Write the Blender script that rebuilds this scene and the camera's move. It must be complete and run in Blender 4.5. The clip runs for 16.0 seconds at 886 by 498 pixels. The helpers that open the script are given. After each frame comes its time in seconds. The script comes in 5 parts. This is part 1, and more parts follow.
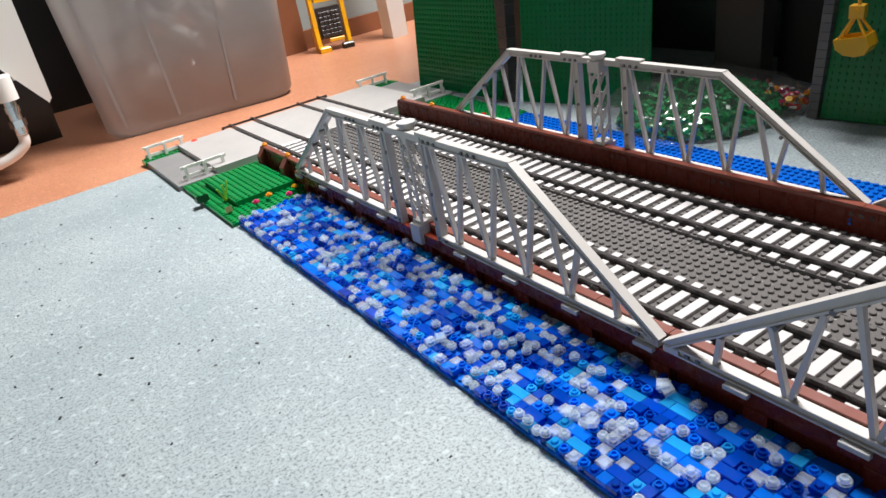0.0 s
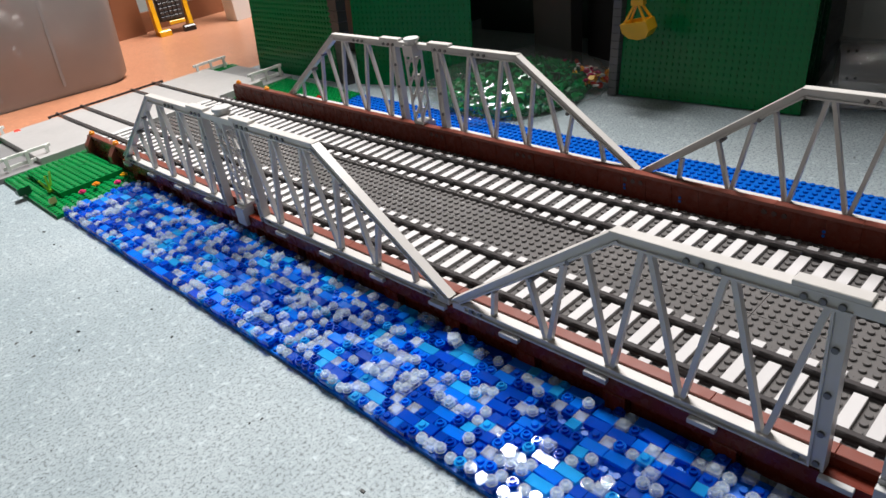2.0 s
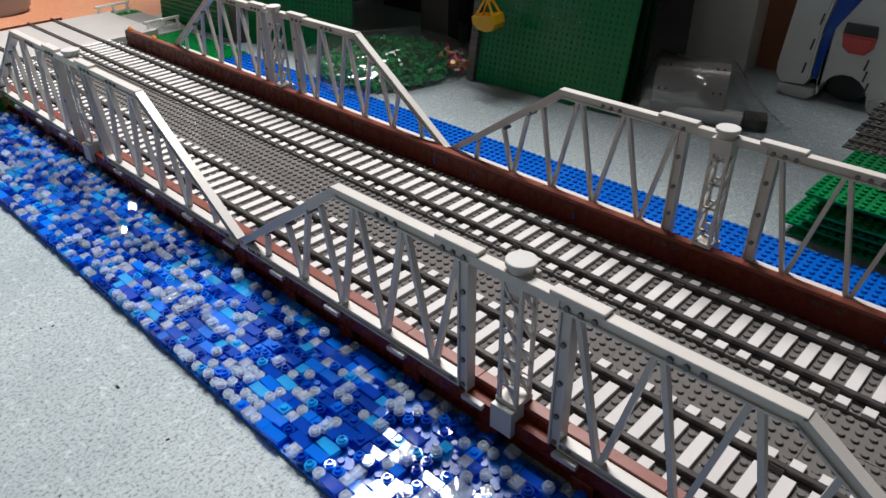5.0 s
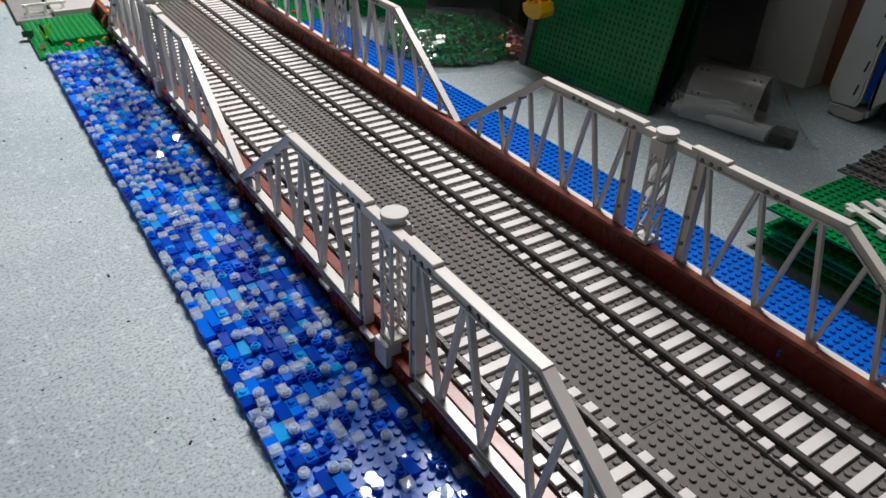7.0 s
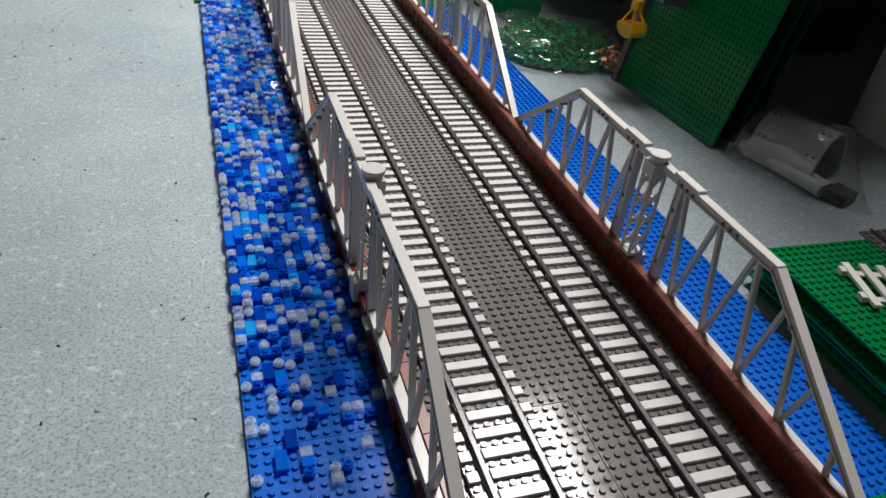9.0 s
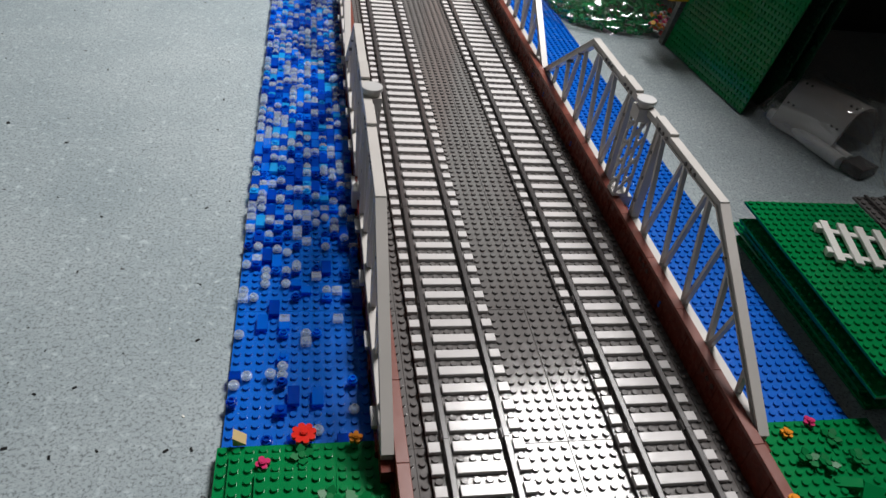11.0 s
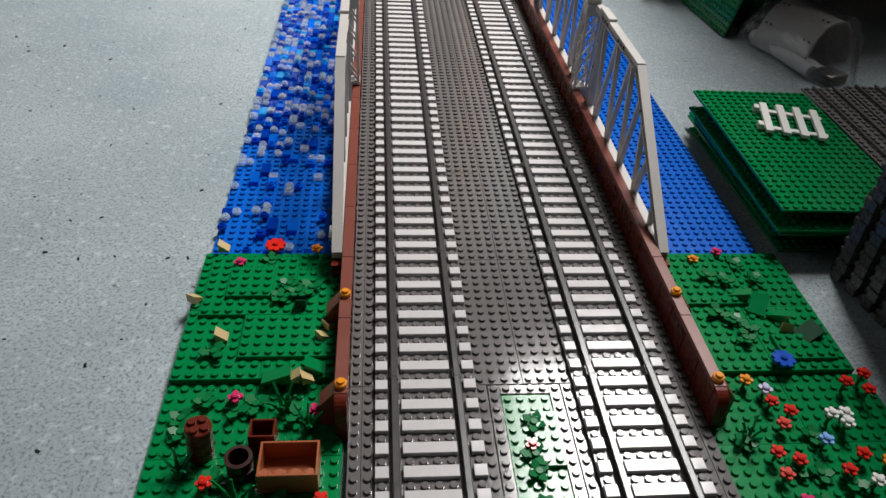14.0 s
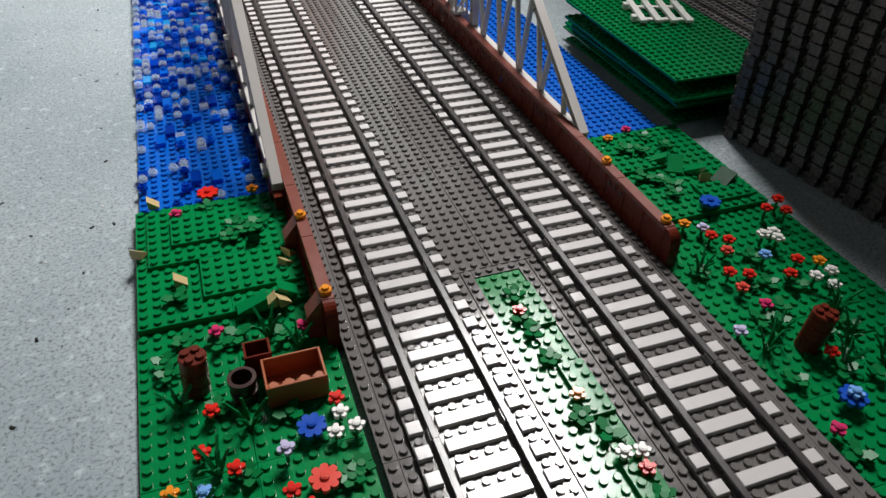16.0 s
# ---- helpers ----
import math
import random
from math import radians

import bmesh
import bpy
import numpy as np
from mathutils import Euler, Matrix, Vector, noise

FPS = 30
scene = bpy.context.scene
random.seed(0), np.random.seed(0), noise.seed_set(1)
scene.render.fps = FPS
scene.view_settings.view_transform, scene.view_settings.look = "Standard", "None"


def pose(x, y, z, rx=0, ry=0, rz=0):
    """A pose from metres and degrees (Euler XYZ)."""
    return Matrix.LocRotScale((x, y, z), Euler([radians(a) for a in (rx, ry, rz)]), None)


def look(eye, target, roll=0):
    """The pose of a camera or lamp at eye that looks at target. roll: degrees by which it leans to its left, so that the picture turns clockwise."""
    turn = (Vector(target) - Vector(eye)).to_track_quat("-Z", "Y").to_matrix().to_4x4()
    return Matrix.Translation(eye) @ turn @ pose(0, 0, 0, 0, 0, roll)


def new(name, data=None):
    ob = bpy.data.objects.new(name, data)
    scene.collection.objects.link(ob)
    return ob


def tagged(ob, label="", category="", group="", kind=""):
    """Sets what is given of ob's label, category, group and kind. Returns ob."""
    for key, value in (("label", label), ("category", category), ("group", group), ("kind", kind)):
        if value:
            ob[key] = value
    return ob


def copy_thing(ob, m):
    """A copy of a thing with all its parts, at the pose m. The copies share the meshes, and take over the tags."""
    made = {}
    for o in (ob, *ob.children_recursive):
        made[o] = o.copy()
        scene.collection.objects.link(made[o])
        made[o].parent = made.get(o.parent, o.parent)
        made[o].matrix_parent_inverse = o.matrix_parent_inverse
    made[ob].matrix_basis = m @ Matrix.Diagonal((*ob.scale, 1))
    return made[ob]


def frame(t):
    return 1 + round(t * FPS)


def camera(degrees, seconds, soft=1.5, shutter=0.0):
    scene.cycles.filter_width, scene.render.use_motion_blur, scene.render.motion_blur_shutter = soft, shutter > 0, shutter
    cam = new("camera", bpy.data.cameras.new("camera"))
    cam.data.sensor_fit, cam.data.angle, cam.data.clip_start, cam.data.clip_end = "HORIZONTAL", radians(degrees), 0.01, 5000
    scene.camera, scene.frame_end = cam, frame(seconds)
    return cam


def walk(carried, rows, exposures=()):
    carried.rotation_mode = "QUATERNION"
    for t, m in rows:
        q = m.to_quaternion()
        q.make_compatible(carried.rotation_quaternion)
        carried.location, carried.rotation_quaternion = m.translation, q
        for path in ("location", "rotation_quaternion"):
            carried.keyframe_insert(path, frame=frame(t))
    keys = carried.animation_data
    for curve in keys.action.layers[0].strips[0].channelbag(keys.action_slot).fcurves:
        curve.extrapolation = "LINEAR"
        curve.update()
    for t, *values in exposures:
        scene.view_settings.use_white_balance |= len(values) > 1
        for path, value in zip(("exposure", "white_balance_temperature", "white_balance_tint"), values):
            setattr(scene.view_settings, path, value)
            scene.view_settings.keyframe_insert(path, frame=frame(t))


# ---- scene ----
cam = camera(63.6, 16.0)
PATH = [
    (0, (-0.425, 0.418, 0.309), (0.489, 1.961, -0.577), -10.4),
    (0.5, (-0.42, 0.405, 0.307), (0.532, 1.908, -0.608), -10.7),
    (1, (-0.414, 0.389, 0.305), (0.608, 1.825, -0.64), -10.0),
    (1.5, (-0.41, 0.37, 0.308), (0.683, 1.741, -0.654), -8.6),
    (2, (-0.408, 0.352, 0.315), (0.739, 1.665, -0.666), -8.6),
    (2.5, (-0.407, 0.333, 0.325), (0.776, 1.598, -0.675), -8.7),
    (3, (-0.4, 0.311, 0.331), (0.792, 1.544, -0.699), -9.1),
    (3.5, (-0.391, 0.291, 0.329), (0.825, 1.46, -0.745), -8.0),
    (4, (-0.384, 0.26, 0.324), (0.847, 1.398, -0.767), -5.5),
    (4.5, (-0.38, 0.231, 0.327), (0.842, 1.394, -0.748), -2.9),
    (5, (-0.372, 0.202, 0.334), (0.847, 1.386, -0.72), -0.8),
    (5.2, (-0.365, 0.191, 0.338), (0.86, 1.363, -0.723), -0.8),
    (7.3, (-0.291, 0.046, 0.359), (0.6, 1.454, -0.747), 2.8),
    (7.5, (-0.282, 0.035, 0.363), (0.588, 1.453, -0.748), 3.6),
    (8, (-0.266, 0.008, 0.365), (0.521, 1.462, -0.761), 5.6),
    (8.2, (-0.259, -0.005, 0.368), (0.485, 1.477, -0.75), 5.9),
    (10.3, (-0.191, -0.114, 0.392), (0.272, 1.428, -0.795), 9.0),
    (10.5, (-0.185, -0.124, 0.39), (0.26, 1.412, -0.81), 9.0),
    (11, (-0.171, -0.147, 0.391), (0.201, 1.393, -0.83), 8.6),
    (11.5, (-0.154, -0.175, 0.394), (0.154, 1.375, -0.832), 6.9),
    (12, (-0.135, -0.203, 0.391), (0.117, 1.341, -0.855), 7.4),
    (12.5, (-0.12, -0.231, 0.384), (0.079, 1.319, -0.864), 7.2),
    (13, (-0.103, -0.254, 0.383), (0.075, 1.3, -0.863), 6.5),
    (13.5, (-0.09, -0.283, 0.372), (0.099, 1.284, -0.855), 5.5),
    (14, (-0.095, -0.306, 0.362), (0.09, 1.259, -0.869), 4.2),
    (14.5, (-0.107, -0.325, 0.347), (0.185, 1.223, -0.886), 4.1),
    (15, (-0.122, -0.334, 0.336), (0.22, 1.181, -0.925), 2.2),
    (15.5, (-0.139, -0.338, 0.326), (0.314, 1.151, -0.929), 2.2),
    (16, (-0.16, -0.339, 0.314), (0.383, 1.142, -0.916), 1.3),
]
walk(cam, [(t, look(eye, target, roll)) for t, eye, target, roll in PATH], [(0, 0.22), (2, 0.12), (5, 0.0), (8, -0.06), (11, -0.17), (13, -0.07), (16, 0.20)])

# ---- world and light ----
S = 0.008            # stud pitch
P = 0.0032           # plate height
DECK = 3 * P         # top of the grey deck plates
rng = random.Random(7)

world = bpy.data.worlds.new("world")
scene.world = world
world.use_nodes = True
wbg = world.node_tree.nodes["Background"]
wbg.inputs["Color"].default_value = (0.75, 0.85, 1.0, 1)
wbg.inputs["Strength"].default_value = 0.02

ROOM = (-1.6, 2.0, -1.5, 2.85, 1.95)      # x0, x1, y0, y1, height
sky = bpy.data.lights.new("skylight_daylight", "AREA")
sky.shape, sky.size, sky.size_y, sky.energy, sky.color = "RECTANGLE", 1.12, 0.62, 62, (1.0, 0.972, 0.962)
lamp = new("skylight_daylight", sky)
sky.spread = radians(128)
lamp.matrix_world = Matrix.Translation((0.76, 1.31, 2.03)) @ Vector((-0.60, 0.06, -2.0)).to_track_quat("-Z", "Y").to_matrix().to_4x4()
# added weak fill from the west, lifts the faces turned to -x
west_fill = bpy.data.lights.new("west_fill_light", "AREA")
west_fill.shape, west_fill.size, west_fill.size_y, west_fill.energy, west_fill.color = "RECTANGLE", 1.5, 1.0, 2.2, (0.96, 0.98, 1.0)
lamp = new("west_fill_light", west_fill)
lamp.matrix_world = look((-1.62, 0.6, 1.30), (0.2, 0.6, 0.75))


# ---- materials ----
def material(name, color, rough=0.4, metal=0.0, trans=0.0, vary=0.08, scale=60.0, bump=0.0, bump_scale=400.0, coat=0.0, island=0.0, alpha=1.0, ior=1.5):
    m = bpy.data.materials.new(name)
    m.use_nodes = True
    nt = m.node_tree
    b = nt.nodes["Principled BSDF"]
    b.inputs["Roughness"].default_value = rough
    b.inputs["Metallic"].default_value = metal
    b.inputs["Transmission Weight"].default_value = trans
    b.inputs["Coat Weight"].default_value = coat
    b.inputs["Alpha"].default_value = alpha
    b.inputs["IOR"].default_value = ior
    tc = nt.nodes.new("ShaderNodeTexCoord")
    n1 = nt.nodes.new("ShaderNodeTexNoise")
    n1.inputs["Scale"].default_value = scale
    n1.inputs["Detail"].default_value = 6
    nt.links.new(tc.outputs["Object"], n1.inputs["Vector"])
    info = nt.nodes.new("ShaderNodeObjectInfo")
    geo = nt.nodes.new("ShaderNodeNewGeometry")
    add = nt.nodes.new("ShaderNodeMath")
    add.operation = "MULTIPLY_ADD"
    nt.links.new(geo.outputs["Random Per Island"], add.inputs[0])
    add.inputs[1].default_value = island
    nt.links.new(n1.outputs["Fac"], add.inputs[2])
    add2 = nt.nodes.new("ShaderNodeMath")
    add2.operation = "MULTIPLY_ADD"
    nt.links.new(info.outputs["Random"], add2.inputs[0])
    add2.inputs[1].default_value = 0.35
    nt.links.new(add.outputs[0], add2.inputs[2])
    ramp = nt.nodes.new("ShaderNodeMapRange")
    ramp.inputs["From Min"].default_value, ramp.inputs["From Max"].default_value = 0.25, 1.15 + island
    ramp.inputs["To Min"].default_value, ramp.inputs["To Max"].default_value = 1 - vary, 1 + vary
    nt.links.new(add2.outputs[0], ramp.inputs["Value"])
    mul = nt.nodes.new("ShaderNodeVectorMath")
    mul.operation = "SCALE"
    mul.inputs[0].default_value = color
    nt.links.new(ramp.outputs[0], mul.inputs["Scale"])
    nt.links.new(mul.outputs[0], b.inputs["Base Color"])
    r2 = nt.nodes.new("ShaderNodeMapRange")
    r2.inputs["To Min"].default_value, r2.inputs["To Max"].default_value = max(rough - 0.07, 0.02), min(rough + 0.1, 1)
    n2 = nt.nodes.new("ShaderNodeTexNoise")
    n2.inputs["Scale"].default_value, n2.inputs["Detail"].default_value = bump_scale, 4
    nt.links.new(tc.outputs["Object"], n2.inputs["Vector"])
    nt.links.new(n2.outputs["Fac"], r2.inputs["Value"])
    nt.links.new(r2.outputs[0], b.inputs["Roughness"])
    if bump:
        bp = nt.nodes.new("ShaderNodeBump")
        bp.inputs["Strength"].default_value, bp.inputs["Distance"].default_value = bump, 0.001
        nt.links.new(n2.outputs["Fac"], bp.inputs["Height"])
        nt.links.new(bp.outputs[0], b.inputs["Normal"])
    return m


def abs_mat(name, color, rough=0.28, vary=0.1):
    return material(name, color, rough, vary=vary, scale=25, bump=0.03, bump_scale=150)


GREY_DARK = abs_mat("dark_grey_plastic", (0.128, 0.121, 0.118), 0.10)
GREY_MID = abs_mat("grey_sleeper_plastic", (0.54, 0.525, 0.52), 0.15)
GREY_LIGHT = abs_mat("light_grey_plastic", (0.46, 0.46, 0.455), 0.34)
GREY_ROAD = abs_mat("road_grey_plastic", (0.38, 0.37, 0.36), 0.35)
GREY_TRUSS = abs_mat("grey_truss_plastic", (0.49, 0.47, 0.445), 0.3)
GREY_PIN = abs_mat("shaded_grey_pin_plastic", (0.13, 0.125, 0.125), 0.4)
RAIL = abs_mat("rail_grey_plastic", (0.05, 0.045, 0.045), 0.22)
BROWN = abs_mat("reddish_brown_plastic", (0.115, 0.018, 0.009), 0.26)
# paler copy of the brown: sheen on coping and buttresses put into colour
BROWN_TOP = abs_mat("sheen_pale_brown_plastic", (0.165, 0.042, 0.027), 0.3)
BROWN_DARK = abs_mat("dark_brown_plastic", (0.04, 0.015, 0.012), 0.3)
ORANGE_BROWN = abs_mat("orange_brown_crate_plastic", (0.33, 0.09, 0.03), 0.32)
GREEN = abs_mat("green_plastic", (0.001, 0.185, 0.05), 0.15)
GREEN_BRIGHT = abs_mat("bright_green_plastic", (0.003, 0.19, 0.045), 0.13)
GREEN_PANEL = abs_mat("standing_green_plastic", (0.002, 0.17, 0.04), 0.13)
GREEN_DARK = abs_mat("dark_green_plastic", (0.005, 0.055, 0.022), 0.32)
GREEN_LEAF = abs_mat("leaf_green_plastic", (0.002, 0.145, 0.038), 0.33)
LIME = abs_mat("lime_plastic", (0.2, 0.45, 0.03), 0.3)
TAN = abs_mat("tan_plastic", (0.5, 0.38, 0.18), 0.35)
BLUE = abs_mat("blue_plastic", (0.001, 0.105, 0.5), 0.24)
BLUE_FL = abs_mat("flower_blue_plastic", (0.008, 0.07, 0.42), 0.17)
RED = abs_mat("red_plastic", (0.62, 0.02, 0.012), 0.17)
CORAL = abs_mat("coral_red_plastic", (0.65, 0.07, 0.05), 0.17)
PINK = abs_mat("magenta_plastic", (0.55, 0.03, 0.13), 0.17)
ORANGE = abs_mat("orange_plastic", (0.75, 0.26, 0.02), 0.17)
YELLOW = abs_mat("yellow_plastic", (0.8, 0.42, 0.01), 0.3)
WHITE = abs_mat("white_plastic", (0.72, 0.72, 0.68), 0.35)
LILAC = abs_mat("lilac_plastic", (0.45, 0.42, 0.62), 0.3)
SKYBLUE = abs_mat("medium_blue_plastic", (0.15, 0.36, 0.72), 0.3)
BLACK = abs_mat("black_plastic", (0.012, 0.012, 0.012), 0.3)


def trans_plastic(name, tint, body, share, shine=0.05):
    """Clear moulded plastic: light passes tinted, a share is scattered in the body, the surface shines."""
    m = bpy.data.materials.new(name)
    m.use_nodes = True
    nt = m.node_tree
    nt.nodes.remove(nt.nodes["Principled BSDF"])
    clear, diff, gloss, inner, outer, fres, geo, rand, tone = (nt.nodes.new("ShaderNode" + k) for k in ("BsdfTransparent", "BsdfDiffuse", "BsdfGlossy", "MixShader", "MixShader", "LayerWeight", "NewGeometry", "MapRange", "VectorMath"))
    clear.inputs["Color"].default_value = (*tint, 1)
    gloss.inputs["Roughness"].default_value = 0.05
    fres.inputs["Blend"].default_value = 0.5
    power, level = nt.nodes.new("ShaderNodeMath"), nt.nodes.new("ShaderNodeMath")
    power.operation, level.operation = "POWER", "MULTIPLY_ADD"
    power.inputs[1].default_value, level.inputs[1].default_value, level.inputs[2].default_value = 4.0, 0.6, shine
    nt.links.new(fres.outputs["Facing"], power.inputs[0])
    nt.links.new(power.outputs[0], level.inputs[0])
    rand.inputs["To Min"].default_value, rand.inputs["To Max"].default_value = 0.7, 1.15
    nt.links.new(geo.outputs["Random Per Island"], rand.inputs["Value"])
    tone.operation = "SCALE"
    tone.inputs[0].default_value = body
    nt.links.new(rand.outputs[0], tone.inputs["Scale"])
    nt.links.new(tone.outputs[0], diff.inputs["Color"])
    inner.inputs[0].default_value = share
    nt.links.new(clear.outputs[0], inner.inputs[1])
    nt.links.new(diff.outputs[0], inner.inputs[2])
    nt.links.new(level.outputs[0], outer.inputs[0])
    nt.links.new(inner.outputs[0], outer.inputs[1])
    nt.links.new(gloss.outputs[0], outer.inputs[2])
    nt.links.new(outer.outputs[0], nt.nodes["Material Output"].inputs["Surface"])
    return m


CLEAR = trans_plastic("clear_brick_plastic", (0.93, 0.97, 1.0), (0.80, 0.90, 1.0), 0.22, 0.08)
TRANS_BLUE = trans_plastic("transparent_blue_plastic", (0.10, 0.45, 1.0), (0.003, 0.19, 0.85), 0.55)
TRANS_DARK = trans_plastic("transparent_dark_blue_plastic", (0.05, 0.25, 0.9), (0.001, 0.07, 0.52), 0.55)
TRANS_LIGHT = trans_plastic("transparent_light_blue_plastic", (0.3, 0.8, 1.0), (0.02, 0.42, 0.90), 0.50)
for m_, level in ((GREEN_PANEL, 0.4), (GREEN, 0.3), (GREEN_DARK, 0.3), (GREEN_LEAF, 0.15), (BLUE, 0.35), (BROWN, 0.18), (GREEN_BRIGHT, 0.3)):
    m_.node_tree.nodes["Principled BSDF"].inputs["Specular IOR Level"].default_value = level
CHROME = material("chrome", (0.7, 0.7, 0.7), 0.15, metal=1.0, vary=0.05)
ENAMEL = material("white_enamel", (0.75, 0.74, 0.7), 0.3, vary=0.03, scale=4)
WALL_PAINT = material("pale_grey_green_wall_paint", (0.29, 0.33, 0.32), 0.7, vary=0.06, scale=3, bump=0.2, bump_scale=90)
WHITE_PAINT = material("dull_ceiling_paint", (0.26, 0.25, 0.245), 0.8, vary=0.04, scale=3, bump=0.2, bump_scale=60)
WOOD = material("brown_varnished_wood", (0.22, 0.085, 0.04), 0.4, vary=0.3, scale=14, bump=0.1, bump_scale=60)
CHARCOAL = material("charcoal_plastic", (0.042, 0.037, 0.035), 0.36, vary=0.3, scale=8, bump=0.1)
DARK_STACK = material("dark_grey_stacked_plastic", (0.080, 0.073, 0.071), 0.26, vary=0.3, scale=30)
TUB = material("frosted_grey_polypropylene", (0.34, 0.325, 0.32), 0.32, trans=0.15, vary=0.28, scale=6, bump=0.06, bump_scale=30, alpha=0.92)
FILM = bpy.data.materials.new("clear_polythene_film")
FILM.use_nodes = True
ft = FILM.node_tree
ft.nodes.remove(ft.nodes["Principled BSDF"])
f_clear, f_gloss, f_mix, f_fres = (ft.nodes.new(k) for k in ("ShaderNodeBsdfTransparent", "ShaderNodeBsdfGlossy", "ShaderNodeMixShader", "ShaderNodeLayerWeight"))
f_clear.inputs["Color"].default_value = (0.97, 0.98, 0.98, 1)
f_gloss.inputs["Roughness"].default_value = 0.05
f_fres.inputs["Blend"].default_value = 0.5
f_pow, f_lev = ft.nodes.new("ShaderNodeMath"), ft.nodes.new("ShaderNodeMath")
f_pow.operation, f_lev.operation = "POWER", "MULTIPLY_ADD"
f_pow.inputs[1].default_value, f_lev.inputs[1].default_value, f_lev.inputs[2].default_value = 4.0, 0.5, 0.10
ft.links.new(f_fres.outputs["Facing"], f_pow.inputs[0])
ft.links.new(f_pow.outputs[0], f_lev.inputs[0])
f_haze, f_body = ft.nodes.new("ShaderNodeBsdfDiffuse"), ft.nodes.new("ShaderNodeMixShader")
f_haze.inputs["Color"].default_value = (0.85, 0.88, 0.87, 1)
f_body.inputs[0].default_value = 0.02
ft.links.new(f_clear.outputs[0], f_body.inputs[1])
ft.links.new(f_haze.outputs[0], f_body.inputs[2])
f_noise, f_bump = ft.nodes.new("ShaderNodeTexNoise"), ft.nodes.new("ShaderNodeBump")
f_noise.inputs["Scale"].default_value, f_noise.inputs["Detail"].default_value = 28, 3
f_bump.inputs["Strength"].default_value, f_bump.inputs["Distance"].default_value = 1.0, 0.006
f_co, f_map = ft.nodes.new("ShaderNodeTexCoord"), ft.nodes.new("ShaderNodeMapping")
f_map.inputs["Rotation"].default_value, f_map.inputs["Scale"].default_value = (0, 0, radians(35)), (0.45, 2.2, 1.0)
ft.links.new(f_co.outputs["Object"], f_map.inputs["Vector"])
ft.links.new(f_map.outputs[0], f_noise.inputs["Vector"])
ft.links.new(f_noise.outputs["Fac"], f_bump.inputs["Height"])
ft.links.new(f_bump.outputs[0], f_gloss.inputs["Normal"])
ft.links.new(f_lev.outputs[0], f_mix.inputs[0])
ft.links.new(f_body.outputs[0], f_mix.inputs[1])
ft.links.new(f_gloss.outputs[0], f_mix.inputs[2])
ft.links.new(f_mix.outputs[0], ft.nodes["Material Output"].inputs["Surface"])


def lino(name, base, blotch, speck, rough, scale, speck_on=1.0):
    """Speckled floor covering: soft blotches, fine flecks and a few dark chips."""
    m = bpy.data.materials.new(name)
    m.use_nodes = True
    nt = m.node_tree
    b = nt.nodes["Principled BSDF"]
    b.inputs["Roughness"].default_value = rough
    tc = nt.nodes.new("ShaderNodeTexCoord")

    def noise_node(s, detail, rgh=0.6):
        n = nt.nodes.new("ShaderNodeTexNoise")
        n.inputs["Scale"].default_value, n.inputs["Detail"].default_value, n.inputs["Roughness"].default_value = s, detail, rgh
        nt.links.new(tc.outputs["Object"], n.inputs["Vector"])
        return n

    def ramp(src, lo, hi):
        r = nt.nodes.new("ShaderNodeMapRange")
        r.inputs["From Min"].default_value, r.inputs["From Max"].default_value = lo, hi
        nt.links.new(src, r.inputs["Value"])
        return r.outputs[0]

    def mix(fac, a, c):
        x = nt.nodes.new("ShaderNodeMix")
        x.data_type = "RGBA"
        nt.links.new(fac, x.inputs[0])
        for sock, v in ((x.inputs[6], a), (x.inputs[7], c)):
            if isinstance(v, tuple):
                sock.default_value = (*v, 1)
            else:
                nt.links.new(v, sock)
        return x.outputs[2]
    big = noise_node(scale * 0.012, 3)
    fine = noise_node(scale, 5, 0.75)
    mid = noise_node(scale * 0.3, 4, 0.7)
    c1 = mix(ramp(big.outputs["Fac"], 0.35, 0.65), base, blotch)
    c2 = mix(ramp(fine.outputs["Fac"], 0.50, 0.62), c1, tuple(v * 0.42 for v in base))
    c3 = mix(ramp(mid.outputs["Fac"], 0.55, 0.72), c2, tuple(min(v * 1.3, 0.8) for v in blotch))
    vor = nt.nodes.new("ShaderNodeTexVoronoi")
    vor.inputs["Scale"].default_value = 34
    nt.links.new(tc.outputs["Object"], vor.inputs["Vector"])
    warp = noise_node(160, 3)
    ad = nt.nodes.new("ShaderNodeMath")
    ad.operation = "MULTIPLY_ADD"
    nt.links.new(warp.outputs["Fac"], ad.inputs[0])
    ad.inputs[1].default_value = 0.35
    nt.links.new(vor.outputs["Distance"], ad.inputs[2])
    chip = ramp(ad.outputs[0], 0.235, 0.20)
    sel = nt.nodes.new("ShaderNodeSeparateColor")
    nt.links.new(vor.outputs["Color"], sel.inputs[0])
    gt = nt.nodes.new("ShaderNodeMath")
    gt.operation = "LESS_THAN"
    gt.inputs[1].default_value = 0.35 * speck_on
    nt.links.new(sel.outputs[0], gt.inputs[0])
    mm = nt.nodes.new("ShaderNodeMath")
    mm.operation = "MULTIPLY"
    nt.links.new(gt.outputs[0], mm.inputs[0])
    nt.links.new(chip, mm.inputs[1])
    c4 = mix(mm.outputs[0], c3, speck)
    nt.links.new(c4, b.inputs["Base Color"])
    bp = nt.nodes.new("ShaderNodeBump")
    bp.inputs["Strength"].default_value, bp.inputs["Distance"].default_value = 0.25, 0.0006
    nt.links.new(fine.outputs["Fac"], bp.inputs["Height"])
    nt.links.new(bp.outputs[0], b.inputs["Normal"])
    return m


